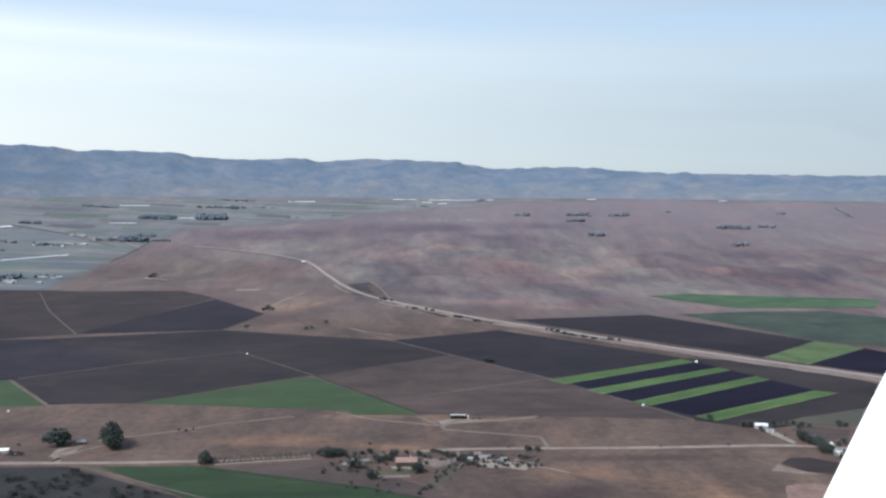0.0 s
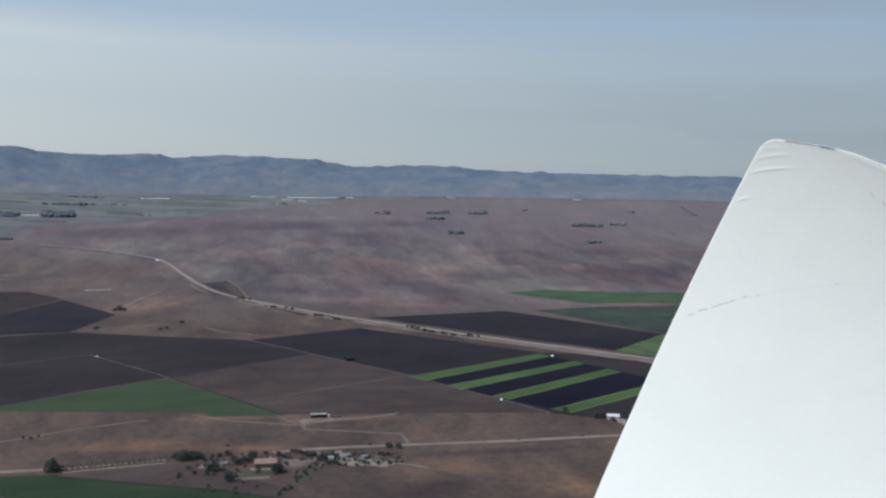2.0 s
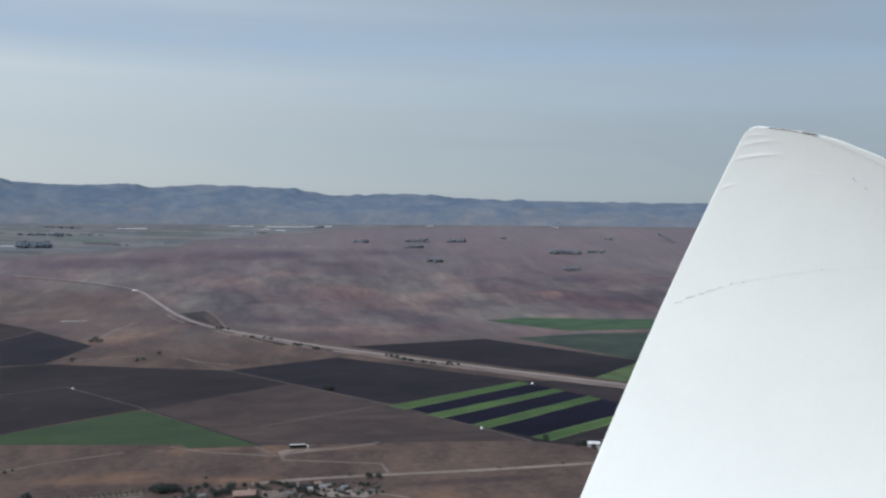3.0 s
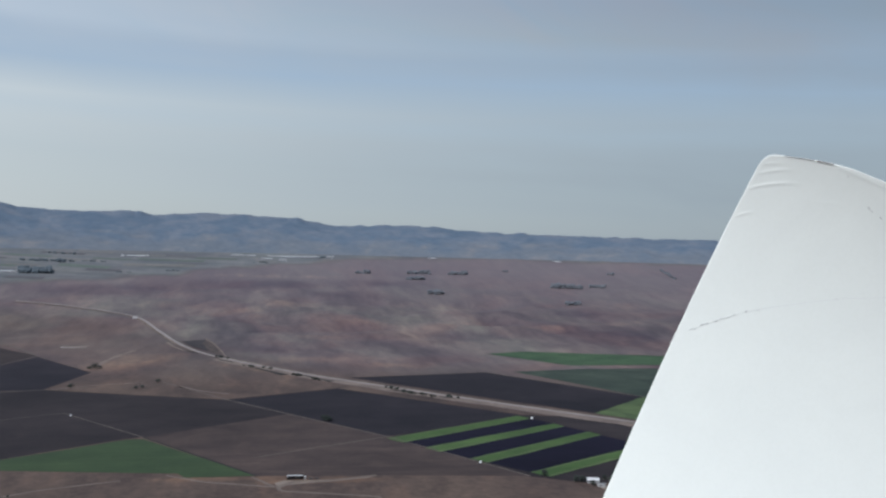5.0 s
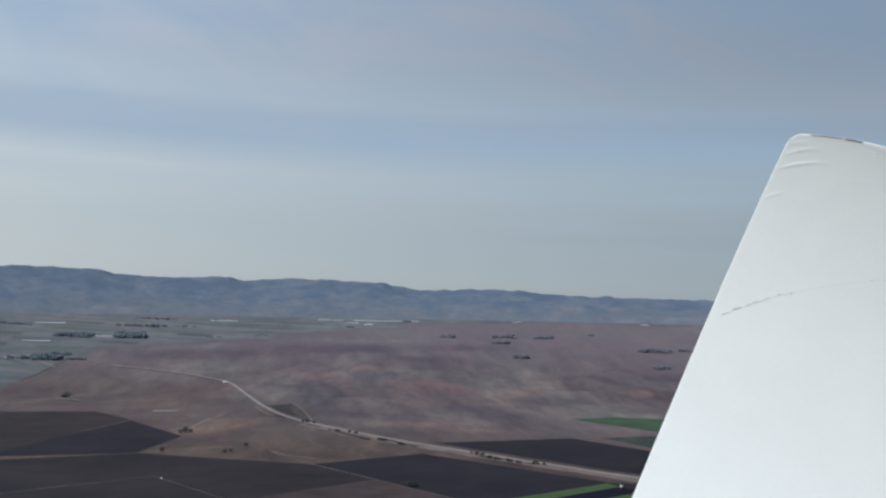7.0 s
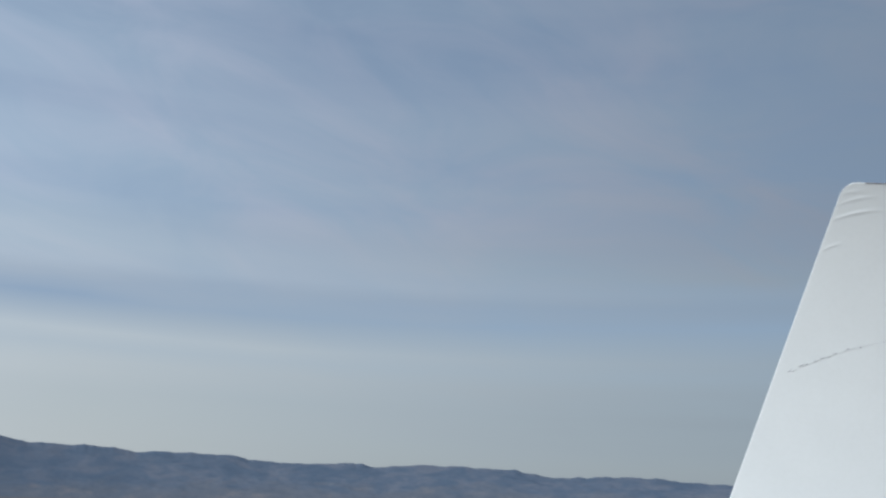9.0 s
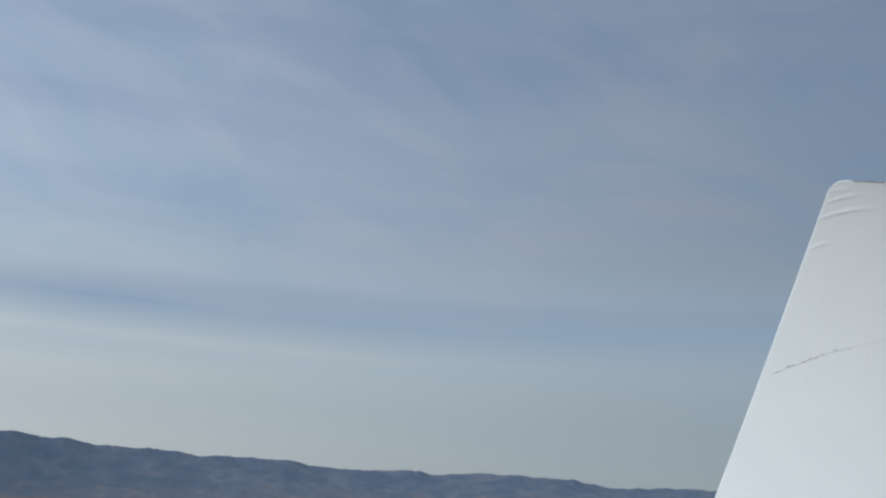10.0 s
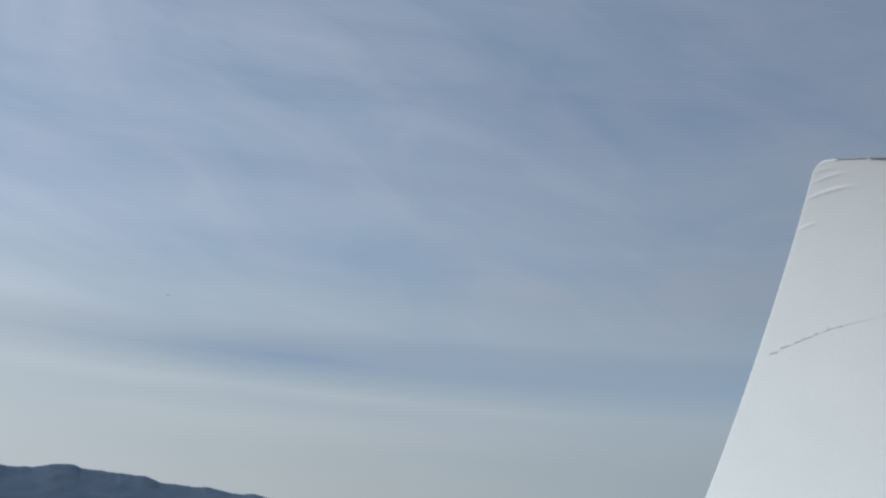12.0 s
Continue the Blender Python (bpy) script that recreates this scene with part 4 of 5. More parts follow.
for pts, w in (([(36, 1080), (33, 1098), (52, 1118), (80, 1118), (117, 1128), (150, 1142)], 5), ([(36, 1079), (141, 1046), (143, 1002)], 5), ([(-92, 1161), (-48, 1126), (30, 1097)], 4), ([(5, 1144), (30, 1098)], 4),
               ([(-336, 1034), (-262, 1074), (-215, 1108), (-140, 1140)], 4), ([(-352, 955), (-362, 985), (-345, 1014)], 8), ([(-358, 958), (-338, 1000), (-318, 1022)], 4), ([(-828, 1676), (-637, 1701), (-355, 1801), (-146, 1859)], 4),
               ([(-551, 1360), (-422, 1470), (-280, 1572), (-141, 1381)], 2.4), ([(-900, 2363), (-770, 2067), (-606, 1753)], 2.5), 
               ([(-162, 1897), (-38, 1688), (193, 1364), (333, 1122)], 3), ([(9, 1247), (193, 1364)], 2.5), ([(-470, 2300), (-530, 2410), (-600, 2530), (-662, 2634), (-745, 2645)], 6),
               ([(-807, 2850), (-910, 2931), (-898, 3080), (-891, 3377)], 4), ([(-1030, 3390), (-989, 3321), (-882, 3183)], 9), ([(-558, 1348), (-451, 1197)], 3), ([(-330, 945), (-262, 898), (-172, 836)], 2.5),
               ([(497, 2021), (718, 1687)], 4), ([(-1458, 3525), (-1182, 3397), (-981, 3214)], 7)):
    ribbon("track", pts, w, MAT_DIRT if w > 8 else MAT_LANE if w > 3 and pts[0][1] < 1170 else MAT_TRACK, 1.5, "dirt track along a field edge", "dirt track", 0.3, curved=False)


ribbon("track", [(-312, 2120), (-306, 2200), (-290, 2300), (-266, 2400)], 10, MAT_VERGE, 1.5, "pale worn scar up the slope from a bush", "dirt track", 0.6)
ribbon("track", [(-344, 1803), (-278, 1850), (-192, 1884)], 4, MAT_DIRT, 1.5, "pale line of a track on dry grass", "dirt track", 0.5)
ribbon("track", [(-127, 1841), (-82, 1781), (-36, 1748)], 7, MAT_VERGE, 1.5, "pale worn track at the corner of a field", "dirt track", 0.5)
ribbon("ditch", [(-141, 1381), (10, 1151)], 4, MAT_SCRUB, 1.5, "dark weedy ditch along the green wedge", "ditch", 0.3, curved=False)
ribbon("ditch", [(-201, 932), (-41, 871), (55, 815)], 3, MAT_SCRUB, 1.5, "dark weedy ditch along the deep green field", "ditch", 0.3, curved=False)


# ---- the wing ----
TIP = Vector((1.949, 4.525, EYE + 0.855))
SPANWISE = Vector((-0.339, 0.190, -0.921)).normalized()
OUT = Vector((-0.263, -0.959, -0.101))
OUT = (OUT - SPANWISE * OUT.dot(SPANWISE)).normalized()
CHORD = SPANWISE.cross(OUT)
if CHORD.x < 0:
    CHORD = -CHORD
TIP_LINE = ((0.0, 0.046), (0.004, 0.026), (0.012, 0.006), (0.024, -0.010), (0.04, -0.022), (0.06, -0.030), (0.145, -0.053), (0.252, -0.081), (0.33, -0.096), (0.42, -0.108), (0.63, -0.112), (0.9, -0.09), (1.65, 0.05))
ROOT = 3.0


def tip_line(q):
    for (q0, s0), (q1, s1) in zip(TIP_LINE, TIP_LINE[1:]):
        if q <= q1:
            return s0 + (s1 - s0) * (q - q0) / (q1 - q0)
    return TIP_LINE[-1][1]


# soft ripples in the skin: place along and across, length, lean, height
RIPPLES = ((0.30, 0.045, 0.06, 0.05, 0.0020), (0.112, 0.10, 0.17, 0.10, 0.0022), (0.050, 0.075, 0.12, 0.075, 0.0017), (0.020, 0.05, 0.08, 0.04, 0.0011), (0.086, 0.40, 0.11, 0.045, 0.0011))


def wing_out(s, q, face=1):
    """How far the skin stands out from the wing's middle."""
    nose = math.sqrt(max(0.0, 1 - (1 - min(q / 0.006, 1.0)) ** 2))
    edge = math.sqrt(max(0.0, 1 - (1 - min((s - tip_line(q)) / 0.004, 1.0)) ** 2))
    k = nose * edge
    bow = 0.10 * ((s - 1.0) ** 2 - 1.0) - 0.012 * q * q + 0.03 * math.exp(-max(s, -0.12) / 0.3) - 0.03
    ripple = 0.0
    for s0, q0, ln, lean, high in RIPPLES:
        along = (q - q0) / ln
        off = (s - (s0 - lean * along + 0.35 * lean * along * along)) / 0.008
        if abs(off) < 4 and -1.5 < along < 1.5:
            ripple += high * math.exp(-off * off - (2.0 * along) ** 2)
    # a rounded bead beside the tip edge
    off = (s - tip_line(q) - 0.016 - 0.04 * max(q - 0.34, 0.0)) / 0.008
    if q > 0.3 and abs(off) < 4:
        ripple += 0.0010 * math.exp(-off * off) * min((q - 0.3) / 0.08, 1.0)
    if face > 0:
        return 0.002 * (k - 1) + bow + ripple
    # the underside runs out to a sharp edge
    deep = min(q / 0.15, 1.0) * min(max(s - tip_line(q), 0.0) / 0.12, 1.0)
    return -0.002 - 0.08 * deep + bow


def wing_point(s, q, lift=0.0, face=1):
    return TIP + SPANWISE * s + CHORD * (q + 0.009 * min(max(s, 0.0), 1.5)) + OUT * (wing_out(s, q, face) + lift)


def build_wing():
    wing = thing("aircraft_wing", TIP, "smooth white aircraft wing tip with a taped seam", "wing")
    inv = Matrix.Translation(-TIP)
    qs = [0, 0.0015, 0.004, 0.008, 0.013, 0.019] + [0.026 + 0.0085 * i for i in range(24)] + [0.24 + 0.022 * i for i in range(22)] + [0.74, 0.8, 0.88, 0.95, 1.02, 1.1, 1.2, 1.3, 1.4, 1.5, 1.6, 1.65]
    ss = [0, 0.0006, 0.0015, 0.003, 0.0045, 0.006, 0.008] + [0.0095 + 0.0016 * i for i in range(88)] + [0.16 + 0.03 * i for i in range(29)]
    verts, faces = [], []
    for face in (1, -1):
        base = len(verts)
        for q in qs:
            t = tip_line(q)
            for k in ss:
                verts.append(inv @ wing_point(t + (ROOT - t) * k, q, 0, face))
        m = len(ss)
        for i in range(len(qs) - 1):
            for j in range(m - 1):
                a = base + i * m + j
                f = (a, a + 1, a + m + 1, a + m)
                faces.append(f if face < 0 else f[::-1])
    m, half = len(ss), len(qs) * len(ss)
    for i in range(len(qs) - 1):
        a, b = i * m + m - 1, (i + 1) * m + m - 1
        faces.append((a, b, b + half, a + half))
    for j in range(m - 1):
        a = (len(qs) - 1) * m + j
        faces.append((a, a + half, a + half + 1, a + 1))
    me = bpy.data.meshes.new("skin")
    me.from_pydata(verts, [], faces)
    bm = bmesh.new()
    bm.from_mesh(me)
    bmesh.ops.remove_doubles(bm, verts=bm.verts[:], dist=0.0004)
    bmesh.ops.recalc_face_normals(bm, faces=bm.faces[:])
    for f in bm.faces:
        f.smooth = True
    bpy.data.meshes.remove(me)
    part("skin", bm, MAT_WING, wing)

    def strip(name, pts, wide, mat, label, lift=0.0012):
        b = bmesh.new()
        rows = []
        for s, q in pts:
            rows.append([b.verts.new(inv @ wing_point(s + d, q, lift)) for d in (-wide / 2, wide / 2)])
        for r0, r1 in zip(rows, rows[1:]):
            b.faces.new((r0[0], r0[1], r1[1], r1[0]))
        made = bmesh.ops.extrude_face_region(b, geom=b.faces[:])
        for v in made["geom"]:
            if isinstance(v, bmesh.types.BMVert):
                v.co -= OUT * 0.003
        bmesh.ops.recalc_face_normals(b, faces=b.faces[:])
        part(name, b, mat, wing, label)

    seam = [(0.07, 0.953), (0.131, 0.885), (0.228, 0.80), (0.33, 0.722), (0.441, 0.65), (0.56, 0.575), (0.69, 0.498), (0.80, 0.447), (0.897, 0.397), (1.1, 0.30)]

    def on_seam(q):
        for (q0, s0), (q1, s1) in zip(seam, seam[1:]):
            if q <= q1:
                return s0 + (s1 - s0) * (q - q0) / (q1 - q0)
        return seam[-1][1]

    strip("seam", [(on_seam(q / 100), q / 100) for q in range(27, 105, 3)], 0.0018, MAT_SEAM, "faint grey panel seam")
    rng = random.Random(4)
    for q0, q1 in ((0.058, 0.072), (0.078, 0.086), (0.098, 0.118), (0.122, 0.132), (0.152, 0.172), (0.176, 0.198), (0.204, 0.218), (0.224, 0.242), (0.275, 0.287), (0.33, 0.34), (0.66, 0.672)):
        off = rng.uniform(-0.006, 0.006)
        n = 3
        strip("tape_scrap", [(on_seam(q0 + (q1 - q0) * i / n) + off + rng.uniform(-0.003, 0.003), q0 + (q1 - q0) * i / n) for i in range(n + 1)], rng.uniform(0.003, 0.0055), MAT_TAPE, "frayed dark scrap of seam tape", 0.0022)
    for s, q in ((0.031, 0.578), (0.037, 0.586), (0.040, 0.602), (0.051, 0.655), (0.054, 0.664), (-0.066, 0.41)):
        strip("tape_scrap", [(s, q), (s + 0.003, q + 0.007)], 0.0034, MAT_TAPE, "frayed dark scrap of seam tape", 0.0022)
    strip("tip_strip", [(tip_line(q / 100) + 0.003, q / 100) for q in range(24, 33, 2)], 0.0028, MAT_TIP, "dull maroon strip along the wing tip", 0.004)
    strip("tip_seal", [(tip_line(q / 100) + 0.0015, q / 100) for q in range(9, 25, 2)], 0.0012, MAT_SEAL, "thin grey-pink seal along the tip edge", 0.003)
    return wing


build_wing()


# ---- trees ----
def crown_mesh(name, radius, tall, lobes, clumps, seed, mat):
    """An uneven crown: small leaf clumps and loose leaves gathered on a few lobes, with gaps between."""
    rng = random.Random(seed)
    spots = []
    for i in range(lobes):
        a = 2.4 * i + rng.uniform(-0.5, 0.5)
        d = radius * (0.0 if i == 0 else rng.uniform(0.35, 0.62))
        spots.append((Vector((d * math.cos(a), d * math.sin(a), tall * rng.uniform(0.34, 0.68))), radius * rng.uniform(0.44, 0.62), tall * rng.uniform(0.24, 0.34)))
    base = bmesh.new()
    bmesh.ops.create_icosphere(base, subdivisions=1, radius=1.0)
    shape = [v.co.copy() for v in base.verts]
    tris = [[v.index for v in f.verts] for f in base.faces]
    base.free()
    verts, faces = [], []
    for _ in range(clumps):
        c, rx, rz = rng.choice(spots)
        d = Vector((rng.gauss(0, 1), rng.gauss(0, 1), rng.gauss(0.15, 1))).normalized() * rng.uniform(0.55, 1.05)
        at = c + Vector((d.x * rx, d.y * rx, d.z * rz))
        size = radius * rng.uniform(0.08, 0.17)
        start = len(verts)
        for s in shape:
            k = size * rng.uniform(0.55, 1.25)
            verts.append((at.x + s.x * k, at.y + s.y * k, at.z + s.z * k * 0.75))
        faces += [tuple(start + i for i in t) for t in tris]
    for _ in range(clumps * 3):
        c, rx, rz = rng.choice(spots)
        d = Vector((rng.gauss(0, 1), rng.gauss(0, 1), rng.gauss(0.1, 1))).normalized() * rng.uniform(0.9, 1.22)
        at = c + Vector((d.x * rx, d.y * rx, d.z * rz))
        u = Vector((rng.gauss(0, 1), rng.gauss(0, 1), rng.gauss(0, 1))).normalized()
        w = u.orthogonal().normalized()
        s = radius * rng.uniform(0.025, 0.055)
        start = len(verts)
        for p, q in ((-1, 0), (0, -0.5), (1, 0), (0, 0.5)):
            verts.append(at + u * p * s + w * q * s)
        faces.append((start, start + 1, start + 2, start + 3))
    me = bpy.data.meshes.new(name)
    me.from_pydata(verts, [], faces)
    me.materials.append(mat)
    return me


def limb_mesh(bm, a, b, r0, r1, sides=7):
    d = (Vector(b) - Vector(a))
    u = d.orthogonal().normalized()
    w = d.cross(u).normalized()
    rings = []
    for k, t in enumerate((0, 0.35, 0.7, 1.0)):
        c = Vector(a) + d * t + u * math.sin(t * 5) * d.length * 0.03
        r = r0 + (r1 - r0) * t + (r0 * 0.35 if k == 0 else 0)
        rings.append([bm.verts.new(c + (u * math.cos(2 * math.pi * i / sides) + w * math.sin(2 * math.pi * i / sides)) * r) for i in range(sides)])
    for x, y in zip(rings, rings[1:]):
        for i in range(sides):
            j = (i + 1) % sides
            bm.faces.new((x[i], x[j], y[j], y[i]))
    bm.faces.new(rings[-1])


def build_tree(kind, radius, tall, seed, mat, label, category, clumps=150, lobes=7, group=""):
    t = thing(kind, (0, 0, 0), label, category, group)
    bm = bmesh.new()
    fork = tall * 0.28
    limb_mesh(bm, (0, 0, -0.4), (0.03 * tall, 0, fork), tall * 0.035, tall * 0.024)
    part("trunk", bm, MAT_BARK, t)
    for i in range(3):
        a = 2.1 * i + seed
        bm = bmesh.new()
        limb_mesh(bm, (0.03 * tall, 0, fork * 0.92), (radius * 0.5 * math.cos(a), radius * 0.5 * math.sin(a), tall * 0.6), tall * 0.018, tall * 0.007, 6)
        part("limb", bm, MAT_BARK, t)
    crown = new("crown", crown_mesh("crown", radius, tall, lobes, clumps, seed, mat))
    crown.parent = t
    return t


def plant(proto, spots, rng, low=0.85, high=1.15, label=""):
    """Copies of a tree on the land; the first spot takes the tree itself."""
    for i, (x, y, k) in enumerate(spots):
        s = k * rng.uniform(low, high)
        m = Matrix.LocRotScale((x, y, height(x, y)), Euler((0, 0, rng.uniform(0, 6.3))), None)
        ob = proto if i == 0 else copy_thing(proto, m)
        ob.matrix_basis = m
        ob.scale = (s * rng.uniform(0.92, 1.08), s * rng.uniform(0.92, 1.08), s)
        if label:
            tagged(ob, label)


rng = random.Random(11)
oak = build_tree("oak_tree", 12.5, 19.0, 3, MAT_LEAF, "broad dark-leaved oak standing by the lane", "tree", 420, 10)
plant(oak, [(-372, 1014, 1.0)], rng, 1, 1)
oak_tall = build_tree("oak_tree", 12.0, 29.0, 5, MAT_LEAF, "tall dark oak with a heavy crown beside a drive", "tree", 480, 11)
plant(oak_tall, [(-316, 1012, 1.0), (-322, 1030, 0.75), (-309, 1000, 0.8)], rng, 1, 1)
oak_low = build_tree("oak_tree", 8.5, 13.0, 8, MAT_LEAF, "squat dark oak at the end of an avenue", "tree", 300, 8)
plant(oak_low, [(-204, 949, 0.95)], rng, 1, 1)

yard_tree = build_tree("yard_tree", 4.6, 8.6, 2, MAT_LEAF, "dark green tree beside the farmhouse", "tree", 170, 7, "farmstead trees")
spots = [(-94, 975, 1.1), (-89, 972, 1.2), (-83, 970, 1.25), (-78, 973, 1.15), (-72, 974, 1.05), (-86, 979, 1.0), (-67, 972, 0.6), (-59, 968, 0.55), (-52, 980, 0.6), (-44, 984, 0.8), (-56, 931, 1.4), (-59, 938, 0.9),
         (-34, 951, 0.95), (-36, 960, 0.85), (-30, 960, 0.65), (-26, 963, 0.65), (-20, 966, 1.25), (-23, 957, 0.8), (4, 917, 1.3), (8, 923, 0.85), (-38, 898, 1.35), (-41, 905, 0.85), (-6, 982, 0.6), (7, 975, 0.7), (12, 967, 0.6),
         (20, 987, 0.5), (24, 986, 0.55), (28, 983, 0.55), (31, 979, 0.45), (35, 974, 0.6), (39, 972, 0.5), (43, 970, 0.5), (50, 961, 0.8), (52, 950, 0.7), (46, 955, 0.6), (60, 942, 0.55), (64, 936, 0.5), (55, 964, 0.6),
         (120, 993, 0.7), (123, 995, 0.55), (130, 989, 0.8), (-72, 925, 0.5), (-86, 915, 0.45), (-57, 884, 0.4), (-64, 948, 0.5), (14, 944, 0.5), (-14, 921, 0.4)]
spots += [(38 - 2.9 * i + rng.uniform(-3, 3), 934 - 8.0 * i + rng.uniform(-3, 3), rng.uniform(0.25, 0.5)) for i in range(11)]
spots += [(rng.uniform(66, 128), rng.uniform(930, 962), rng.uniform(0.25, 0.5)) for _ in range(16)]
spots += [(rng.uniform(52, 120), 966 + rng.uniform(-4, 8), rng.uniform(0.25, 0.5)) for _ in range(9)]
spots = [p for p in spots if not (-18 < p[0] < 6 and 934 < p[1] < 951)]
plant(yard_tree, spots, rng, 0.9, 1.1)

farm_tree = build_tree("farm_tree", 5.0, 11.0, 9, MAT_LEAF, "dark tree in the belt round a roadside farm", "tree", 170, 7, "roadside farm trees")
spots = [(386, 1085, 0.85), (379, 1087, 0.9), (393, 1068, 0.7), (350, 1118, 0.8)]
spots += [(425 + 0.5 * i + rng.uniform(-4, 4), 1038 - 4.6 * i + rng.uniform(-3, 3), rng.uniform(0.9, 1.25)) for i in range(14)]
spots += [(417, 1094, 0.6), (425, 1094, 0.55), (432, 1094, 0.6), (441, 1097, 0.6), (440, 1080, 0.6), (448, 1089, 0.65), (455, 1085, 0.5), (491, 1089, 0.8), (498, 1086, 0.6), (452, 1000, 0.7), (436, 958, 0.7), (446, 970, 0.7), (464, 1016, 0.7), (474, 1012, 0.8)]
plant(farm_tree, spots, rng, 0.9, 1.1)

olive = build_tree("olive_tree", 2.2, 5.0, 6, MAT_OLIVE, "small pale olive tree in a planted avenue", "tree", 60, 5, "avenue olives")
spots = []
for i in range(19):
    t = i / 18
    spots.append((-191 + 89 * t, 949 + 21 * t, 0.9))
    spots.append((-197 + 94 * t, 959.5 + 19.5 * t, 0.95))
plant(olive, spots, rng, 0.8, 1.15)

bush = build_tree("roadside_bush", 4.5, 6.0, 4, MAT_LEAF, "low dark bush on dry ground", "bush", 80, 5, "scattered bushes")
spots = [(-309, 2076, 2.0), (-713, 2686, 2.2), (-722, 2680, 1.6), (114, 1488, 1.5), (118, 1484, 1.7), (122, 1492, 1.2), (-312, 1822, 1.3), (-169, 1889, 1.1), (-200, 1808, 1.0), (-190, 1822, 0.9),
         (-318, 2069, 1.3), (-300, 2079, 1.2), (-260, 1075, 0.5), (-252, 1072, 0.5), (-245, 1078, 0.45), (-45, 1017, 0.5), (-412, 1015, 0.5), (-404, 978, 0.7), (-400, 981, 0.6), (-396, 979, 0.7)]
for at, n, spread in (((262, 1796), 5, 16), ((283, 1748), 6, 18), ((315, 1712), 5, 16), ((2, 2104), 6, 22), ((40, 2072), 4, 18), ((99, 1966), 6, 22), ((128, 1915), 5, 18), ((-62, 2255), 5, 20), ((352, 1690), 4, 14)):
    for _ in range(n):
        k = rng.uniform(-1, 1) * spread
        spots.append((at[0] + 0.65 * k + rng.uniform(-4, 4), at[1] - 0.75 * k + rng.uniform(-4, 4), rng.uniform(0.6, 1.1)))
plant(bush, spots, rng, 0.85, 1.15)


def grove(at, length, width, tall, turn, count, label, seed, mat=None):
    """A far stand of trees whose single trees cannot be counted."""
    r = random.Random(seed)
    verts, faces = [], []
    base = bmesh.new()
    bmesh.ops.create_icosphere(base, subdivisions=1, radius=1.0)
    shape = [v.co.copy() for v in base.verts]
    tris = [[v.index for v in f.verts] for f in base.faces]
    base.free()
    c, s = math.cos(radians(turn)), math.sin(radians(turn))
    for _ in range(count):
        u, v = r.uniform(-0.5, 0.5) * length, r.uniform(-0.5, 0.5) * width
        x, y = u * c - v * s, u * s + v * c
        ground = height(at[0] + x, at[1] + y) - height(*at)
        h = tall * r.uniform(0.55, 1.1)
        for _ in range(9):
            k = tall * r.uniform(0.19, 0.32)
            q = (x + r.gauss(0, 0.22) * tall, y + r.gauss(0, 0.22) * tall, ground + h * r.uniform(0.12, 0.80))
            start = len(verts)
            verts += [(q[0] + p.x * k * r.uniform(0.7, 1.2), q[1] + p.y * k * r.uniform(0.7, 1.2), q[2] + p.z * k * r.uniform(0.6, 1.1)) for p in shape]
            faces += [tuple(start + i for i in t) for t in tris]
    me = bpy.data.meshes.new("grove")
    me.from_pydata(verts, [], faces)
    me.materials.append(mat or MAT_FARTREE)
    ob = new("grove", me)
    ob.location = (at[0], at[1], height(*at) - 0.5)
    tagged(ob, label, "trees", kind="stuff")


CLUMP = "dark stand of trees on the open brown range"
for i, (x, y, ln, wd, tl, n) in enumerate(((432, 3948, 34, 12, 12, 8), (464, 3946, 26, 14, 16, 9), (646, 3940, 26, 12, 17, 8), (680, 3936, 30, 14, 15, 9), (708, 3930, 24, 14, 17, 8), (634, 3788, 66, 16, 15, 22), (812, 3906, 34, 12, 16, 10),
                                           (848, 3898, 34, 14, 17, 11), (667, 3516, 52, 28, 16, 18), (1180, 3612, 74, 20, 19, 30), (1232, 3598, 52, 16, 17, 18), (1320, 3596, 52, 16, 14, 14), (1122, 3302, 46, 26, 16, 16), (1455, 3804, 24, 12, 12, 6), (1038, 3930, 26, 8, 9, 6))):
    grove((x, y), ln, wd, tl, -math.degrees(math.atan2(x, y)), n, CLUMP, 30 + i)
grove((1684, 3760), 190, 10, 9, 84, 44, "thin hedge line on the far range", 60)
for i, (x, y, ln, wd, tl, tn, n) in enumerate(((-1085, 2560, 130, 34, 15, 60, 40), (-1130, 2512, 80, 30, 14, 0, 26), (-945, 3325, 84, 34, 21, 4, 40), (-858, 3346, 50, 14, 10, 8, 12), (-785, 3815, 112, 60, 18, 8, 80), (-980, 3772, 138, 46, 15, 6, 70),
                                               (-792, 4030, 200, 14, 10, 6, 44), (-735, 4024, 20, 16, 17, 0, 5), (-620, 4060, 90, 10, 7, 0, 14), (-930, 3420, 60, 20, 12, 0, 16), (-1180, 3190, 110, 20, 10, 0, 20), (-1330, 3205, 70, 16, 10, 0, 14), (-985, 2625, 50, 16, 11, 0, 14),
                                               (-1040, 3320, 60, 20, 12, 0, 14), (294, 4262, 36, 12, 10, 0, 7), (-760, 4180, 110, 12, 9, 0, 18), (-1300, 3060, 60, 14, 8, 0, 11), (-480, 3870, 50, 10, 6, 8, 9), (-300, 3935, 60, 10, 6, 8, 9), (-1250, 3930, 150, 12, 9, 0, 26),
                                               (-1380, 3560, 90, 16, 11, 8, 18), (40, 4140, 70, 10, 7, 4, 9))):
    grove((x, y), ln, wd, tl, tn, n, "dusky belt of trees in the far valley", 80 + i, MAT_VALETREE)


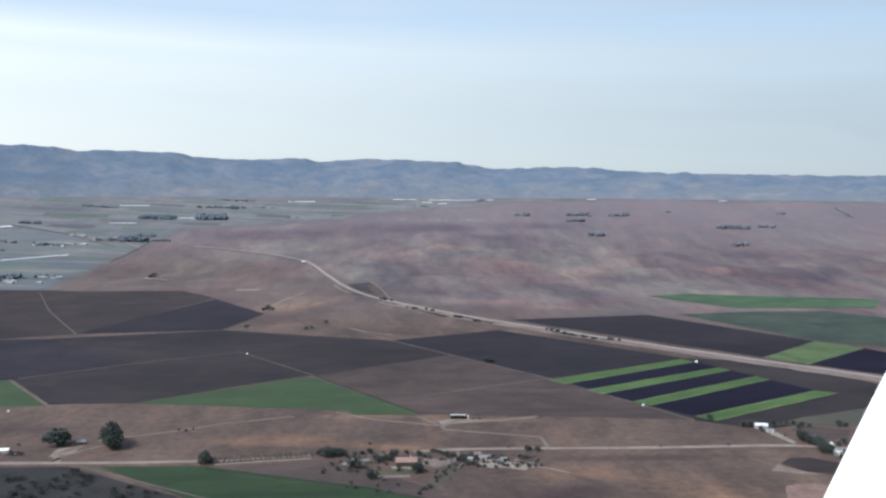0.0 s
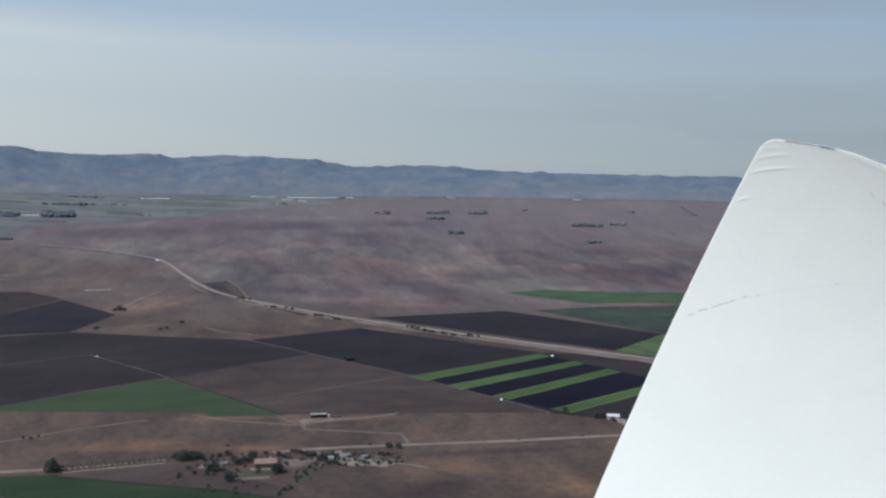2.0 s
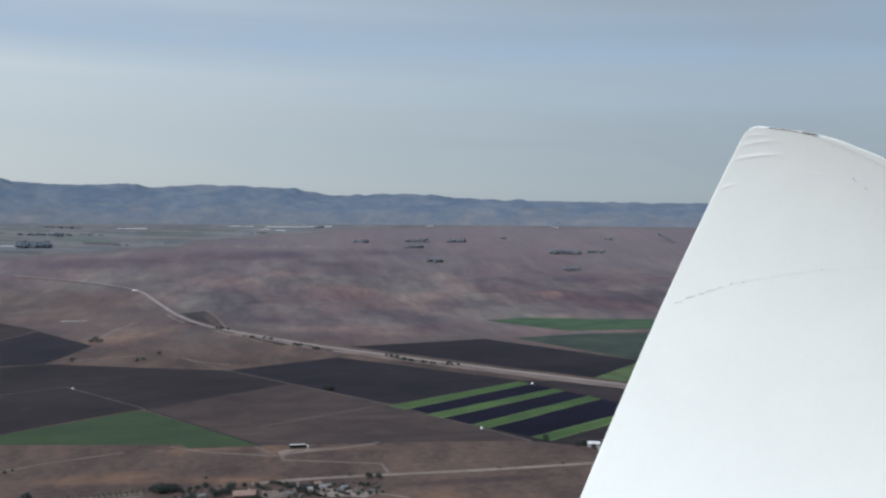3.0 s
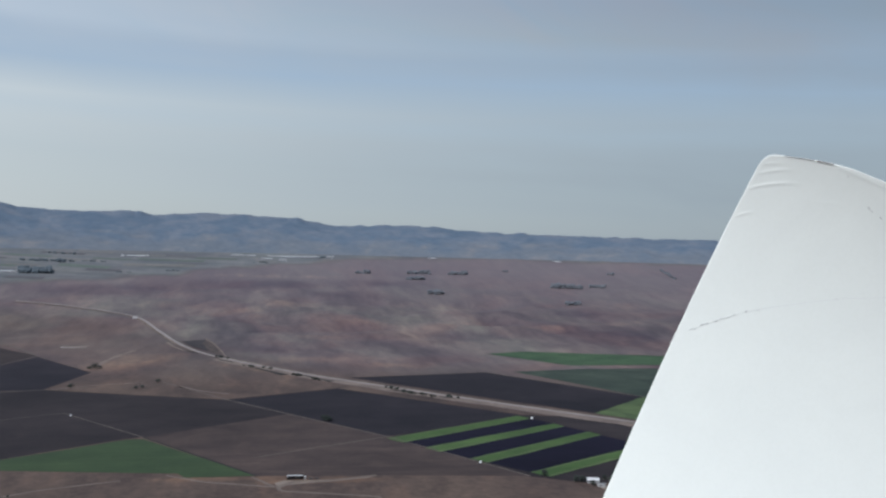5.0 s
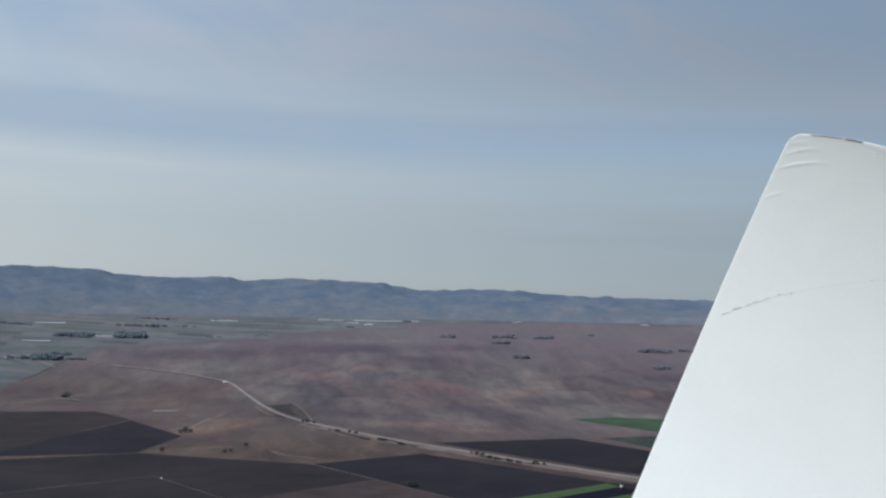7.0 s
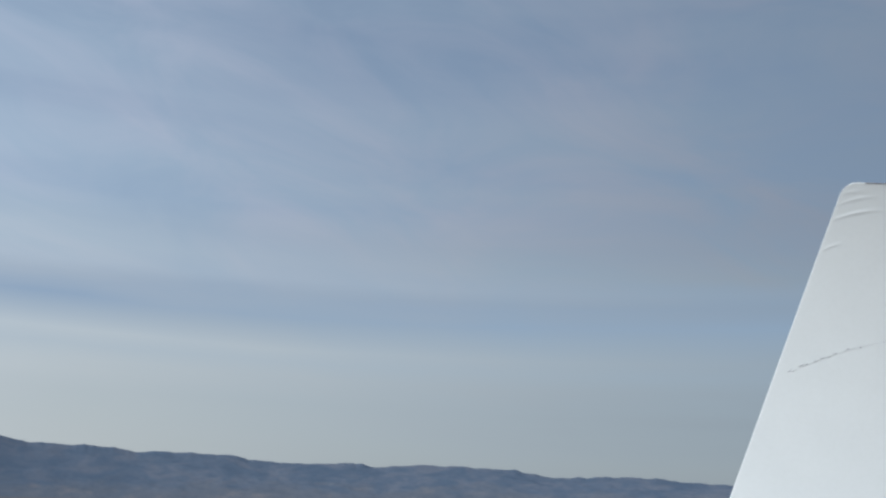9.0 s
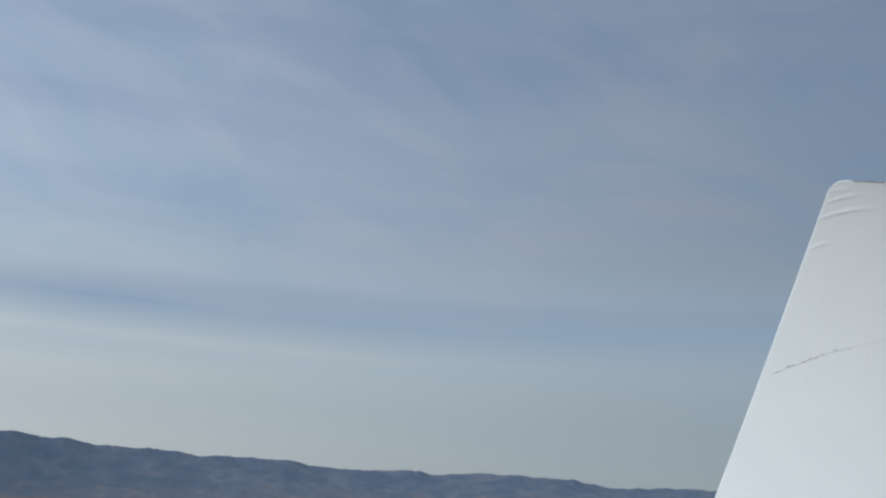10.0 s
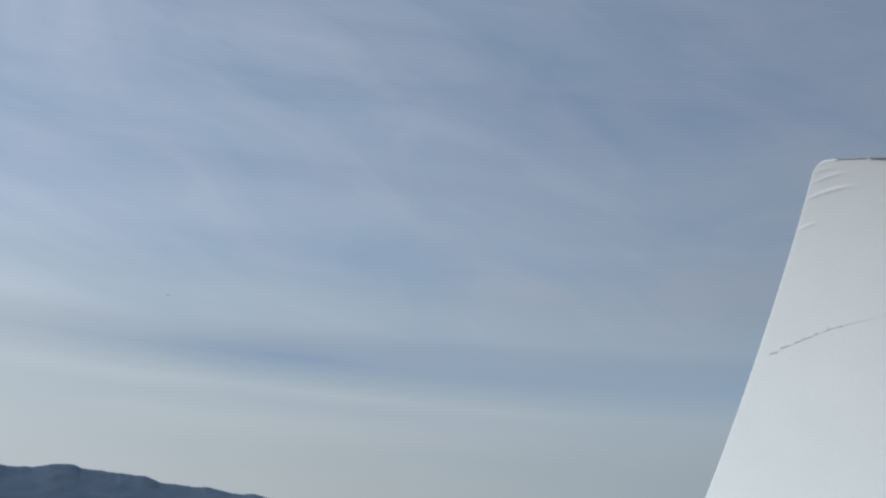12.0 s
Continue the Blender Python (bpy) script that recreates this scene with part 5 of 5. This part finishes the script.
# ---- buildings ----
def house(at, size, rise, turn, wall, roof, label, category="house", over=0.5, windows=3, chimney=False, name="house", group=""):
    """Ridge along its own x; the long front looks along -y."""
    ln, wd, ht = size
    z = height(*at)
    h = thing(name, (at[0], at[1], z), label, category, group, turn)
    bm = bmesh.new()
    add_box(bm, (ln, wd, ht + 0.6), (0, 0, -0.6))
    for x in (-ln / 2, ln / 2):
        k = 0.12 if x < 0 else -0.12
        pts = [(x, -wd / 2, ht), (x, wd / 2, ht), (x, 0, ht + rise)]
        a = [bm.verts.new(p) for p in pts]
        b = [bm.verts.new((p[0] + k, p[1], p[2])) for p in pts]
        bm.faces.new(a)
        bm.faces.new(b[::-1])
        for i in range(3):
            j = (i + 1) % 3
            bm.faces.new((a[i], a[j], b[j], b[i]))
    part("wall", bm, wall, h)
    bm = bmesh.new()
    add_prism(bm, ln, wd, rise, (0, 0, ht), over)
    rf = part("roof", bm, roof, h)
    if chimney:
        box("chimney", (0.9, 0.9, 2.2), (ln * 0.22, 0.6, ht + rise - 0.7), MAT_WALL_CREAM, rf, bevel=0.05)
    for i in range(windows):
        x = -ln / 2 + ln * (i + 0.5) / windows
        if i == windows // 2:
            box("door", (1.1, 0.14, min(2.1, ht * 0.85)), (x, -wd / 2 - 0.04, 0), MAT_DARK, h)
            continue
        fr = box("window", (min(1.8, ln * 0.18), 0.12, 1.2), (x, -wd / 2 - 0.03, ht * 0.4), wall, h)
        box("pane", (min(1.8, ln * 0.18) - 0.2, 0.06, 1.0), (x, -wd / 2 - 0.08, ht * 0.4 + 0.1), MAT_GLASS, fr)
    return h


house((-6, 943), (20.5, 10.5, 4.6), 3.2, 3, MAT_WALL_BROWN, MAT_ROOF_TAN, "large brown ranch house with a tan shingle roof", over=0.7, windows=7, chimney=True, name="farmhouse")

house((-47, 950), (8, 5, 2.6), 1.2, 25, MAT_WALL_CREAM, MAT_ROOF_GREY, "small grey shed among the yard trees", "shed", 0.2, name="shed")
house((71, 962), (8, 5, 2.8), 1.8, -8, MAT_WALL_CREAM, MAT_ROOF_GREY, "grey-roofed workshop in the farmyard", "workshop", 0.3, name="workshop")
house((58, 957), (5.5, 4.5, 3.0), 0.8, -12, MAT_WALL_CREAM, MAT_FAR_PALE, "square white shed in the farmyard", "shed", 0.2, name="shed")
house((66, 974), (7, 5, 2.8), 1.4, 20, MAT_WALL_CREAM, MAT_ROOF_TAN, "tan-roofed hut at the lane side", "hut", 0.3, name="hut")
house((92, 958), (6, 4, 2.6), 0.8, 5, MAT_WALL_WHITE, MAT_ROOF_GREY, "low grey-roofed store beside the gravel yard", "shed", 0.2, name="shed")
house((-350, 1022), (9, 6, 2.8), 1.6, 15, MAT_WALL_BROWN, MAT_ROOF_GREY, "grey-roofed cottage under the oaks", "cottage", 0.5, name="cottage")
house((-420, 990), (15, 7, 2.8), 1.6, 8, MAT_WALL_CREAM, MAT_ROOF_WHITE, "long white-roofed house beside the lane", over=0.5, windows=5)
house((399, 1085), (14, 10, 3.8), 1.8, -14, MAT_BLOCK, MAT_ROOF_WHITE, "white barn with a bright sheet-metal roof", "barn", 0.4, name="barn")
house((403, 1067), (9, 6, 3.0), 1.0, -24, MAT_BLOCK, MAT_ROOF_GREY, "low grey shed below the white barn", "shed", 0.2, windows=1, name="shed")
house((434, 1034), (12, 8, 3.2), 2.0, -20, MAT_WALL_CREAM, MAT_ROOF_GREY, "grey-roofed farm cottage behind dark trees", "cottage", 0.4, name="cottage")
house((442, 1004), (11, 7, 3.0), 1.8, 30, MAT_WALL_CREAM, MAT_ROOF_WHITE, "pale-roofed cottage behind the tree belt", "cottage", 0.4, name="cottage")
house((447, 990), (8, 5, 2.8), 1.2, 10, MAT_WALL_WHITE, MAT_ROOF_GREY, "small grey-roofed shed near the tree belt", "shed", 0.3, name="shed")
house((440, 978), (6, 4, 2.4), 0.8, -10, MAT_WALL_WHITE, MAT_ROOF_WHITE, "low white shed near the tree belt", "shed", 0.2, name="shed")

# far hamlets: one house built, then repeated
rng = random.Random(5)
proto = house((-1221, 3198), (14, 9, 3.6), 1.8, 12, MAT_FAR_PALE, MAT_FAR_PALE, "pale house in a far hamlet", group="far hamlet houses")
for cx, cy, n, sx, sy in ((-1150, 3197, 13, 75, 26), (-1330, 3196, 7, 38, 16), (-1020, 2530, 8, 60, 26), (-975, 2612, 6, 38, 16), (-1030, 3330, 5, 70, 28), (-1480, 3450, 9, 70, 34), (-1180, 3390, 6, 60, 20)):
    for _ in range(n):
        x, y = cx + rng.uniform(-sx, sx), cy + rng.uniform(-sy, sy)
        m = Matrix.LocRotScale((x, y, height(x, y)), Euler((0, 0, rng.uniform(-0.6, 0.6))), None)
        ob = copy_thing(proto, m)
        k = rng.uniform(0.5, 1.1)
        ob.scale = (k, k * rng.uniform(0.8, 1.2), k * rng.uniform(0.8, 1.1))


def hay_barn(at, turn):
    b = thing("hay_barn", (at[0], at[1], height(*at)), "open-fronted dark hay barn with a white roof", "barn", turn=turn)
    # walls and bales are painted black for the shade inside
    box("back_wall", (18, 0.2, 3.7), (0, 3.2, 0), MAT_DARK, b)
    for x in (-8.9, 8.9):
        box("side_wall", (0.2, 6.2, 3.7), (x, 0, 0), MAT_DARK, b)
    for x in (-8.7, -4.4, 0, 4.4, 8.7):
        box("post", (0.3, 0.3, 4.5), (x, -3.1, 0), MAT_WALL_BROWN, b)
    bm = bmesh.new()
    bm_pts = [(-9.4, -3.6, 4.6), (9.4, -3.6, 4.6), (9.4, 3.6, 3.7), (-9.4, 3.6, 3.7)]
    lo = [bm.verts.new(p) for p in bm_pts]
    hi = [bm.verts.new((p[0], p[1], p[2] + 0.25)) for p in bm_pts]
    bm.faces.new(lo[::-1])
    bm.faces.new(hi)
    for i in range(4):
        j = (i + 1) % 4
        bm.faces.new((lo[i], lo[j], hi[j], hi[i]))
    part("roof", bm, MAT_ROOF_WHITE, b)
    for i in range(6):
        box("bale_stack", (2.5, 4.2, 2.3 + 0.4 * (i % 3)), (-6.8 + 2.7 * i, 0.6, 0), MAT_DARK, b, bevel=0.1)
    return b


hay_barn((54, 1131), 0)


def tank(at, r, h, label):
    t = thing("water_tank", (at[0], at[1], height(*at)), label, "tank")
    bm = bmesh.new()
    bmesh.ops.create_cone(bm, cap_ends=True, segments=28, radius1=r, radius2=r, depth=h, matrix=Matrix.Translation((0, 0, h / 2)))
    part("shell", bm, MAT_ROOF_WHITE, t)
    bm = bmesh.new()
    bmesh.ops.create_cone(bm, cap_ends=True, segments=28, radius1=r * 1.04, radius2=0.3, depth=h * 0.22, matrix=Matrix.Translation((0, 0, h * 1.11)))
    part("lid", bm, MAT_ROOF_WHITE, t)
    bm = bmesh.new()
    bmesh.ops.create_cone(bm, cap_ends=True, segments=10, radius1=0.12, radius2=0.12, depth=h, matrix=Matrix.Translation((r + 0.1, -0.2, h / 2)))
    part("pipe", bm, MAT_STEEL, t)


tank((65.5, 1130.5), 1.1, 3.2, "round white water tank beside the hay barn")


def wheel(parent, x, y, r, w):
    bm = bmesh.new()
    bmesh.ops.create_cone(bm, cap_ends=True, segments=18, radius1=r, radius2=r, depth=w, matrix=Matrix.Translation((x, y, r)) @ Matrix.Rotation(math.pi / 2, 4, "X"))
    t = part("wheel", bm, MAT_TYRE, parent)
    bm = bmesh.new()
    bmesh.ops.create_cone(bm, cap_ends=True, segments=12, radius1=r * 0.55, radius2=r * 0.55, depth=w + 0.04, matrix=Matrix.Translation((x, y, r)) @ Matrix.Rotation(math.pi / 2, 4, "X"))
    part("rim", bm, MAT_STEEL, t)


def car(at, turn, paint, label, big=1.0, lift=1.3):
    c = thing("car", (at[0], at[1], height(*at) + lift), label, "car", "vehicles", turn)
    bm = bmesh.new()
    add_box(bm, (4.5 * big, 1.8 * big, 0.75 * big), (0, 0, 0.35 * big), bevel=0.15)
    part("body", bm, paint, c)
    bm = bmesh.new()
    add_box(bm, (2.5 * big, 1.6 * big, 0.62 * big), (-0.2 * big, 0, 1.08 * big), bevel=0.05, taper=0.78)
    cab = part("cabin", bm, MAT_GLASS, c)
    box("roof_panel", (1.75 * big, 1.2 * big, 0.06), (-0.2 * big, 0, 1.69 * big), paint, cab)
    for x in (-1.4, 1.4):
        for y in (-0.82, 0.82):
            wheel(c, x * big, y * big, 0.33 * big, 0.22 * big)
    for y in (-0.6, 0.6):
        box("headlight", (0.06, 0.32 * big, 0.16), (2.25 * big, y * big, 0.72 * big), MAT_STEEL, c)
    return c


car((101, 1001), 3, MAT_PAINT_DARK, "dark car driving along the farm lane")
car((336, 1008.5), 3, MAT_PAINT_DARK, "dark car on the pale lane")
car((262, 1003.6), 183, MAT_PAINT_DARK, "dark pickup on the pale lane")


def box_truck(at, turn, label, lift):
    t = thing("box_truck", (at[0], at[1], height(*at) + lift), label, "truck", "vehicles", turn)
    box("cargo_box", (10.5, 2.6, 3.1), (-1.6, 0, 1.1), MAT_PAINT_WHITE, t, bevel=0.08)
    box("chassis", (13.0, 1.4, 0.35), (0, 0, 0.7), MAT_STEEL, t)
    cab = box("cab", (2.3, 2.5, 2.4), (4.7, 0, 0.8), MAT_PAINT_WHITE, t, bevel=0.2, taper=0.86)
    box("windscreen", (0.08, 2.0, 0.9), (5.78, 0, 1.9), MAT_GLASS, cab)
    box("rear_door", (0.08, 2.3, 2.6), (-6.38, 0, 1.25), MAT_ROOF_GREY, t)
    for x in (-4.6, -3.4, 4.5):
        for y in (-1.1, 1.1):
            wheel(t, x, y, 0.5, 0.32)


box_truck((-334, 2983), 22, "white box truck at the bend of the highway", 2.1)
car((72, 1128), 10, MAT_PAINT_DARK, "dark pickup parked beside the hay barn", 1.1, 0.0)
car((79, 1129), -5, MAT_PAINT_DARK, "dark trailer-like car beside the hay barn", 1.0, 0.0)
car((-409, 981), 10, MAT_PAINT_DARK, "dark car parked before the white house", 1.0, 0.0)
car((-402, 983), 100, MAT_PAINT_WHITE, "white car parked before the white house", 1.0, 0.0)
car((55, 944), 30, MAT_PAINT_DARK, "dark car in the farmyard", 1.0, 0.4)
car((86, 944), -20, MAT_PAINT_DARK, "dark car in the gravel yard", 1.0, 1.2)
car((103, 938), 40, MAT_PAINT_DARK, "dark pickup in the gravel yard", 1.1, 1.2)
car((411, 1046), 80, MAT_PAINT_DARK, "dark car on the barn forecourt", 1.0, 1.2)


def pump_box(at, label, k=1.0):
    z = height(*at)
    p = thing("pump_box", (at[0], at[1], z), label, "pump box", "field boxes")
    box("cabinet", (3.4 * k, 2.2 * k, 2.4 * k), (0, 0, 0.25), MAT_PAINT_WHITE, p, bevel=0.08)
    box("base", (3.8 * k, 2.6 * k, 0.3), (0, 0, 0), MAT_STEEL, p)
    box("hatch", (1.0 * k, 0.08, 1.7 * k), (0.6 * k, -1.12 * k, 0.45), MAT_ROOF_GREY, p)


for x, y, k in ((442, 1486, 1.0), (289, 1194, 0.8), (-172, 832, 0.6), (-265, 1550, 0.7), (-485, 1166, 0.6)):
    pump_box((x, y), "small white pump box at a field edge", k)


def tunnel(a, b, wide, tall, rows, label):
    """Long film-covered greenhouses side by side, from a to b."""
    ax, ay = a
    bx, by = b
    mid = ((ax + bx) / 2, (ay + by) / 2)
    ln = math.hypot(bx - ax, by - ay)
    g = thing("greenhouse", (*mid, height(*mid) - 0.5), label, "greenhouse", turn=math.degrees(math.atan2(by - ay, bx - ax)))
    zz = height(*mid) - 0.5
    c, s = (bx - ax) / ln, (by - ay) / ln
    for k in range(rows):
        off = (k - (rows - 1) / 2) * wide * 1.06
        bm = bmesh.new()
        prev = None
        n = max(6, int(ln / 12))
        for i in range(n + 1):
            u = -ln / 2 + ln * i / n
            lift = height(mid[0] + u * c - off * s, mid[1] + u * s + off * c) - zz
            ring = [bm.verts.new((u, off + math.cos(math.pi * j / 8) * wide / 2, lift - 1 + (tall + 1) * math.sin(math.pi * j / 8) ** 0.8)) for j in range(9)]
            if prev:
                for j in range(8):
                    bm.faces.new((prev[j], prev[j + 1], ring[j + 1], ring[j]))
            else:
                bm.faces.new(ring)
            prev = ring
        bm.faces.new(prev[::-1])
        part("tunnel", bm, MAT_TUNNEL, g)


FILM = "long white film greenhouse in the far valley"
tunnel((66, 4282), (210, 4276), 4.5, 1.6, 1, FILM)
tunnel((212, 4278), (352, 4280), 4.5, 1.4, 1, FILM)
tunnel((38, 4233), (84, 4231), 4.5, 1.2, 1, FILM)
tunnel((108, 4206), (146, 4205), 5, 1.4, 1, FILM)
tunnel((-90, 4288), (-36, 4290), 4.5, 1.4, 1, FILM)
tunnel((-26, 4290), (14, 4289), 4.5, 1.1, 1, FILM)
tunnel((-512, 4202), (-424, 4212), 4.5, 1.4, 1, FILM)
tunnel((-536, 4199), (-520, 4201), 4.5, 1.4, 1, FILM)
tunnel((-1215, 2896), (-1064, 3033), 6, 3.0, 1, "long narrow white greenhouse near a hamlet")
tunnel((-1540, 3413), (-1423, 3490), 8, 3, 2, FILM)
tunnel((-1188, 3980), (-1078, 4008), 4.5, 1.5, 1, FILM)
tunnel((-1130, 3644), (-1036, 3665), 4.5, 1.4, 1, FILM)
tunnel((-915, 3796), (-850, 3808), 4.5, 1.5, 1, FILM)
tunnel((764, 4250), (800, 4244), 4, 1.3, 1, FILM)
tunnel((1304, 4116), (1336, 4106), 4, 1.3, 1, FILM)
tunnel((-1650, 3560), (-1560, 3610), 4.5, 1.5, 1, FILM)


def trailer(at, turn, label, mat, ln=7.0):
    t = thing("farm_trailer", (at[0], at[1], height(*at) + 0.3), label, "trailer", "farmyard trailers", turn)
    box("body", (ln, 2.4, 2.3), (0, 0, 0.7), mat, t, bevel=0.12)
    box("chassis", (ln + 1.2, 1.2, 0.25), (0.5, 0, 0.45), MAT_STEEL, t)
    for x in (-0.8, 0.5):
        for y in (-1.0, 1.0):
            wheel(t, x, y, 0.38, 0.26)
    box("hatch", (1.0, 0.08, 1.7), (0.8, -1.22, 0.9), MAT_ROOF_GREY, t)


trailer((76, 966), 20, "cream caravan-like trailer parked by the farm lane", MAT_WALL_CREAM, 5.5)
trailer((88, 951), -15, "grey box trailer in the gravel yard", MAT_ROOF_GREY, 6.0)
trailer((-60, 938), 40, "pale box trailer between the yard trees", MAT_WALL_CREAM, 5.5)
trailer((36, 948), -30, "grey box trailer beside the drive", MAT_ROOF_GREY, 5.0)
trailer((118, 941), 10, "grey box trailer at the end of the yard", MAT_ROOF_GREY, 5.0)


def bale_stack(at, turn, label):
    """Square bales piled in two courses."""
    s = thing("straw_bale_stack", (at[0], at[1], height(*at)), label, "straw bales", "straw stacks", turn)
    for i in range(4):
        box("bale", (2.3, 1.2, 1.2), (-3.6 + 2.4 * i, 0, 0), MAT_STONE, s, bevel=0.08)
    for i in range(3):
        box("bale", (2.3, 1.2, 1.2), (-2.4 + 2.4 * i, 0, 1.2), MAT_STONE, s, bevel=0.08)


bale_stack((106, 954), 15, "pale straw bales stacked beside the yard")
bale_stack((-38, 915), -10, "pale straw bales stacked below the garden")
bale_stack((48, 938), 60, "pale straw bales stacked along the drive")

shrub = build_tree("yard_shrub", 2.6, 3.6, 12, MAT_LEAF, "low dusky shrub in the farmyard", "shrub", 60, 5, "farmyard shrubs")
rng = random.Random(21)
spots = [(rng.uniform(-90, 66), rng.uniform(918, 985), rng.uniform(0.6, 1.3)) for _ in range(46)]
spots += [(rng.uniform(60, 128), rng.uniform(932, 975), rng.uniform(0.5, 1.1)) for _ in range(34)]
spots += [(rng.uniform(-60, 40), rng.uniform(850, 915), rng.uniform(0.4, 0.9)) for _ in range(14)]
spots = [p for p in spots if not (-16 < p[0] < 22 and 928 < p[1] < 950)]
plant(shrub, spots, rng, 0.85, 1.15)
weed = build_tree("field_bush", 2.8, 3.2, 14, MAT_BUSH, "dark weedy bush at the edge of the scrub", "bush", 60, 5, "scrub bushes")
spots = [(rng.uniform(-500, -215), rng.uniform(795, 930), rng.uniform(0.6, 1.7)) for _ in range(420)]
spots = [p for p in spots if p[1] < 846 + 0.72 * (-205 - p[0]) - 6 and p[1] > 800 - 0.4 * (p[0] + 300) and noise.noise(Vector((p[0] * 0.03, p[1] * 0.02, 5))) > -0.1]
plant(weed, spots, rng, 0.85, 1.2)

draped("hedge_strip", [(40, 940), (50, 944), (22, 872), (6, 862)], MAT_WEEDS, 0.5, "dull green weedy strip along the farm drive", "scrub", 30)
# ---- yards and small ground details ----
draped("yard", [(63, 957), (76, 961), (91, 958), (108, 949), (124, 940), (118, 932), (108, 924), (90, 932), (76, 932), (66, 944)], MAT_STONE, 0.9, "pale gravel farmyard", "yard", 30)
draped("yard", [(12, 969), (22, 964), (32, 958), (38, 952), (28, 944), (19, 938), (10, 945)], MAT_VERGE, 0.9, "sandy turning place beside the ranch house", "yard", 30)
draped("yard", [(30, 1114), (40, 1125), (66, 1124), (96, 1126), (138, 1139), (146, 1135), (100, 1118), (66, 1111), (44, 1104), (36, 1092)], MAT_DIRT, 0.9, "pale beaten earth before the hay barn", "yard", 30)
draped("yard", [(-21, 939), (4, 937), (3, 929), (-20, 931)], MAT_STONE, 0.6, "pale forecourt round the ranch house", "yard", 30)
draped("yard", [(-72, 946), (-60, 964), (-52, 962), (-62, 940)], MAT_STONE, 0.8, "pale patch of bare yard among the trees", "yard", 30)
draped("lawn", [(-37, 929), (1, 928), (1, 914), (-37, 918)], MAT_LAWN, 0.9, "dull green garden lawn below the ranch house", "lawn", 30)
draped("yard", [(-37, 910), (-2, 911), (-2, 903), (-34, 901)], MAT_VERGE, 0.8, "tan earth strip below the garden", "yard", 30)
draped("yard", [(402, 1076), (409, 1074), (416, 1020), (409, 1018), (400, 1060)], MAT_STONE, 0.8, "pale concrete forecourt of the barn", "yard", 30)
draped("yard", [(432, 1010), (452, 1012), (456, 992), (444, 966), (436, 972), (437, 992)], MAT_STONE, 0.7, "pale yard of the roadside farm", "yard", 30)
draped("yard", [(-366, 972), (-368, 1004), (-345, 1012), (-346, 985)], MAT_DIRT, 0.9, "pale dirt drive up to the cottage", "yard", 30)
draped("path", [(-194, 944), (-102, 965), (-102, 969), (-195, 948)], MAT_STONE, 0.9, "pale path beneath the olive avenue", "path", 30)
draped("path", [(-200, 955), (-102, 975), (-102, 978), (-200, 959)], MAT_DIRT, 0.9, "pale strip beneath the olive avenue", "path", 30)
# sheet painted dark in place of the cutting's shaded face
draped("road_cutting", [(-172, 2560), (-141, 2576), (-113, 2596), (-118, 2520), (-98, 2385), (-140, 2462)], MAT_SCARP, 2.2, "dark shaded side of a road cutting", "cutting", 30)
draped("road_cutting", [(-113, 2596), (-88, 2492), (-58, 2290), (-98, 2385), (-118, 2520)], MAT_CUT, 2.4, "raw brown side of a road cutting", "cutting", 30)
ribbon("cutting_rim", [(-114, 2600), (-86, 2492), (-54, 2284)], 5, MAT_VERGE, 3.0, "pale crumbling rim of the road cutting", "bank", 0.5)
draped("earth_bank", [(-728, 2638), (-668, 2634), (-664, 2646), (-726, 2652)], MAT_STREAK, 2.6, "pale bare streak beside a lone bush", "bank", 30)
draped("earth_bank", [(-442, 2430), (-384, 2438), (-384, 2449), (-442, 2444)], MAT_STREAK, 1.2, "pale bare streak on the range", "bank", 30)


def far_aircraft(at, turn):
    """A light aircraft, small against the sky."""
    p = thing("distant_aircraft", at, "tiny dark light aircraft far off in the sky", "aircraft", turn=turn)
    bm = bmesh.new()
    bmesh.ops.create_uvsphere(bm, u_segments=14, v_segments=10, radius=1.0, matrix=Matrix.Diagonal((3.6, 0.55, 0.65, 1)))
    part("fuselage", bm, MAT_PAINT_DARK, p)
    box("main_wing", (1.3, 9.5, 0.16), (0.6, 0, 0.5), MAT_PAINT_DARK, p, bevel=0.05)
    box("tailplane", (0.8, 3.0, 0.1), (-3.2, 0, 0.15), MAT_PAINT_DARK, p, bevel=0.03)
    box("fin", (0.9, 0.1, 1.2), (-3.2, 0, 0.2), MAT_PAINT_DARK, p, bevel=0.03)


far_aircraft((-0.517 * 2300, 0.827 * 2300, EYE + 0.2195 * 2300), 120)
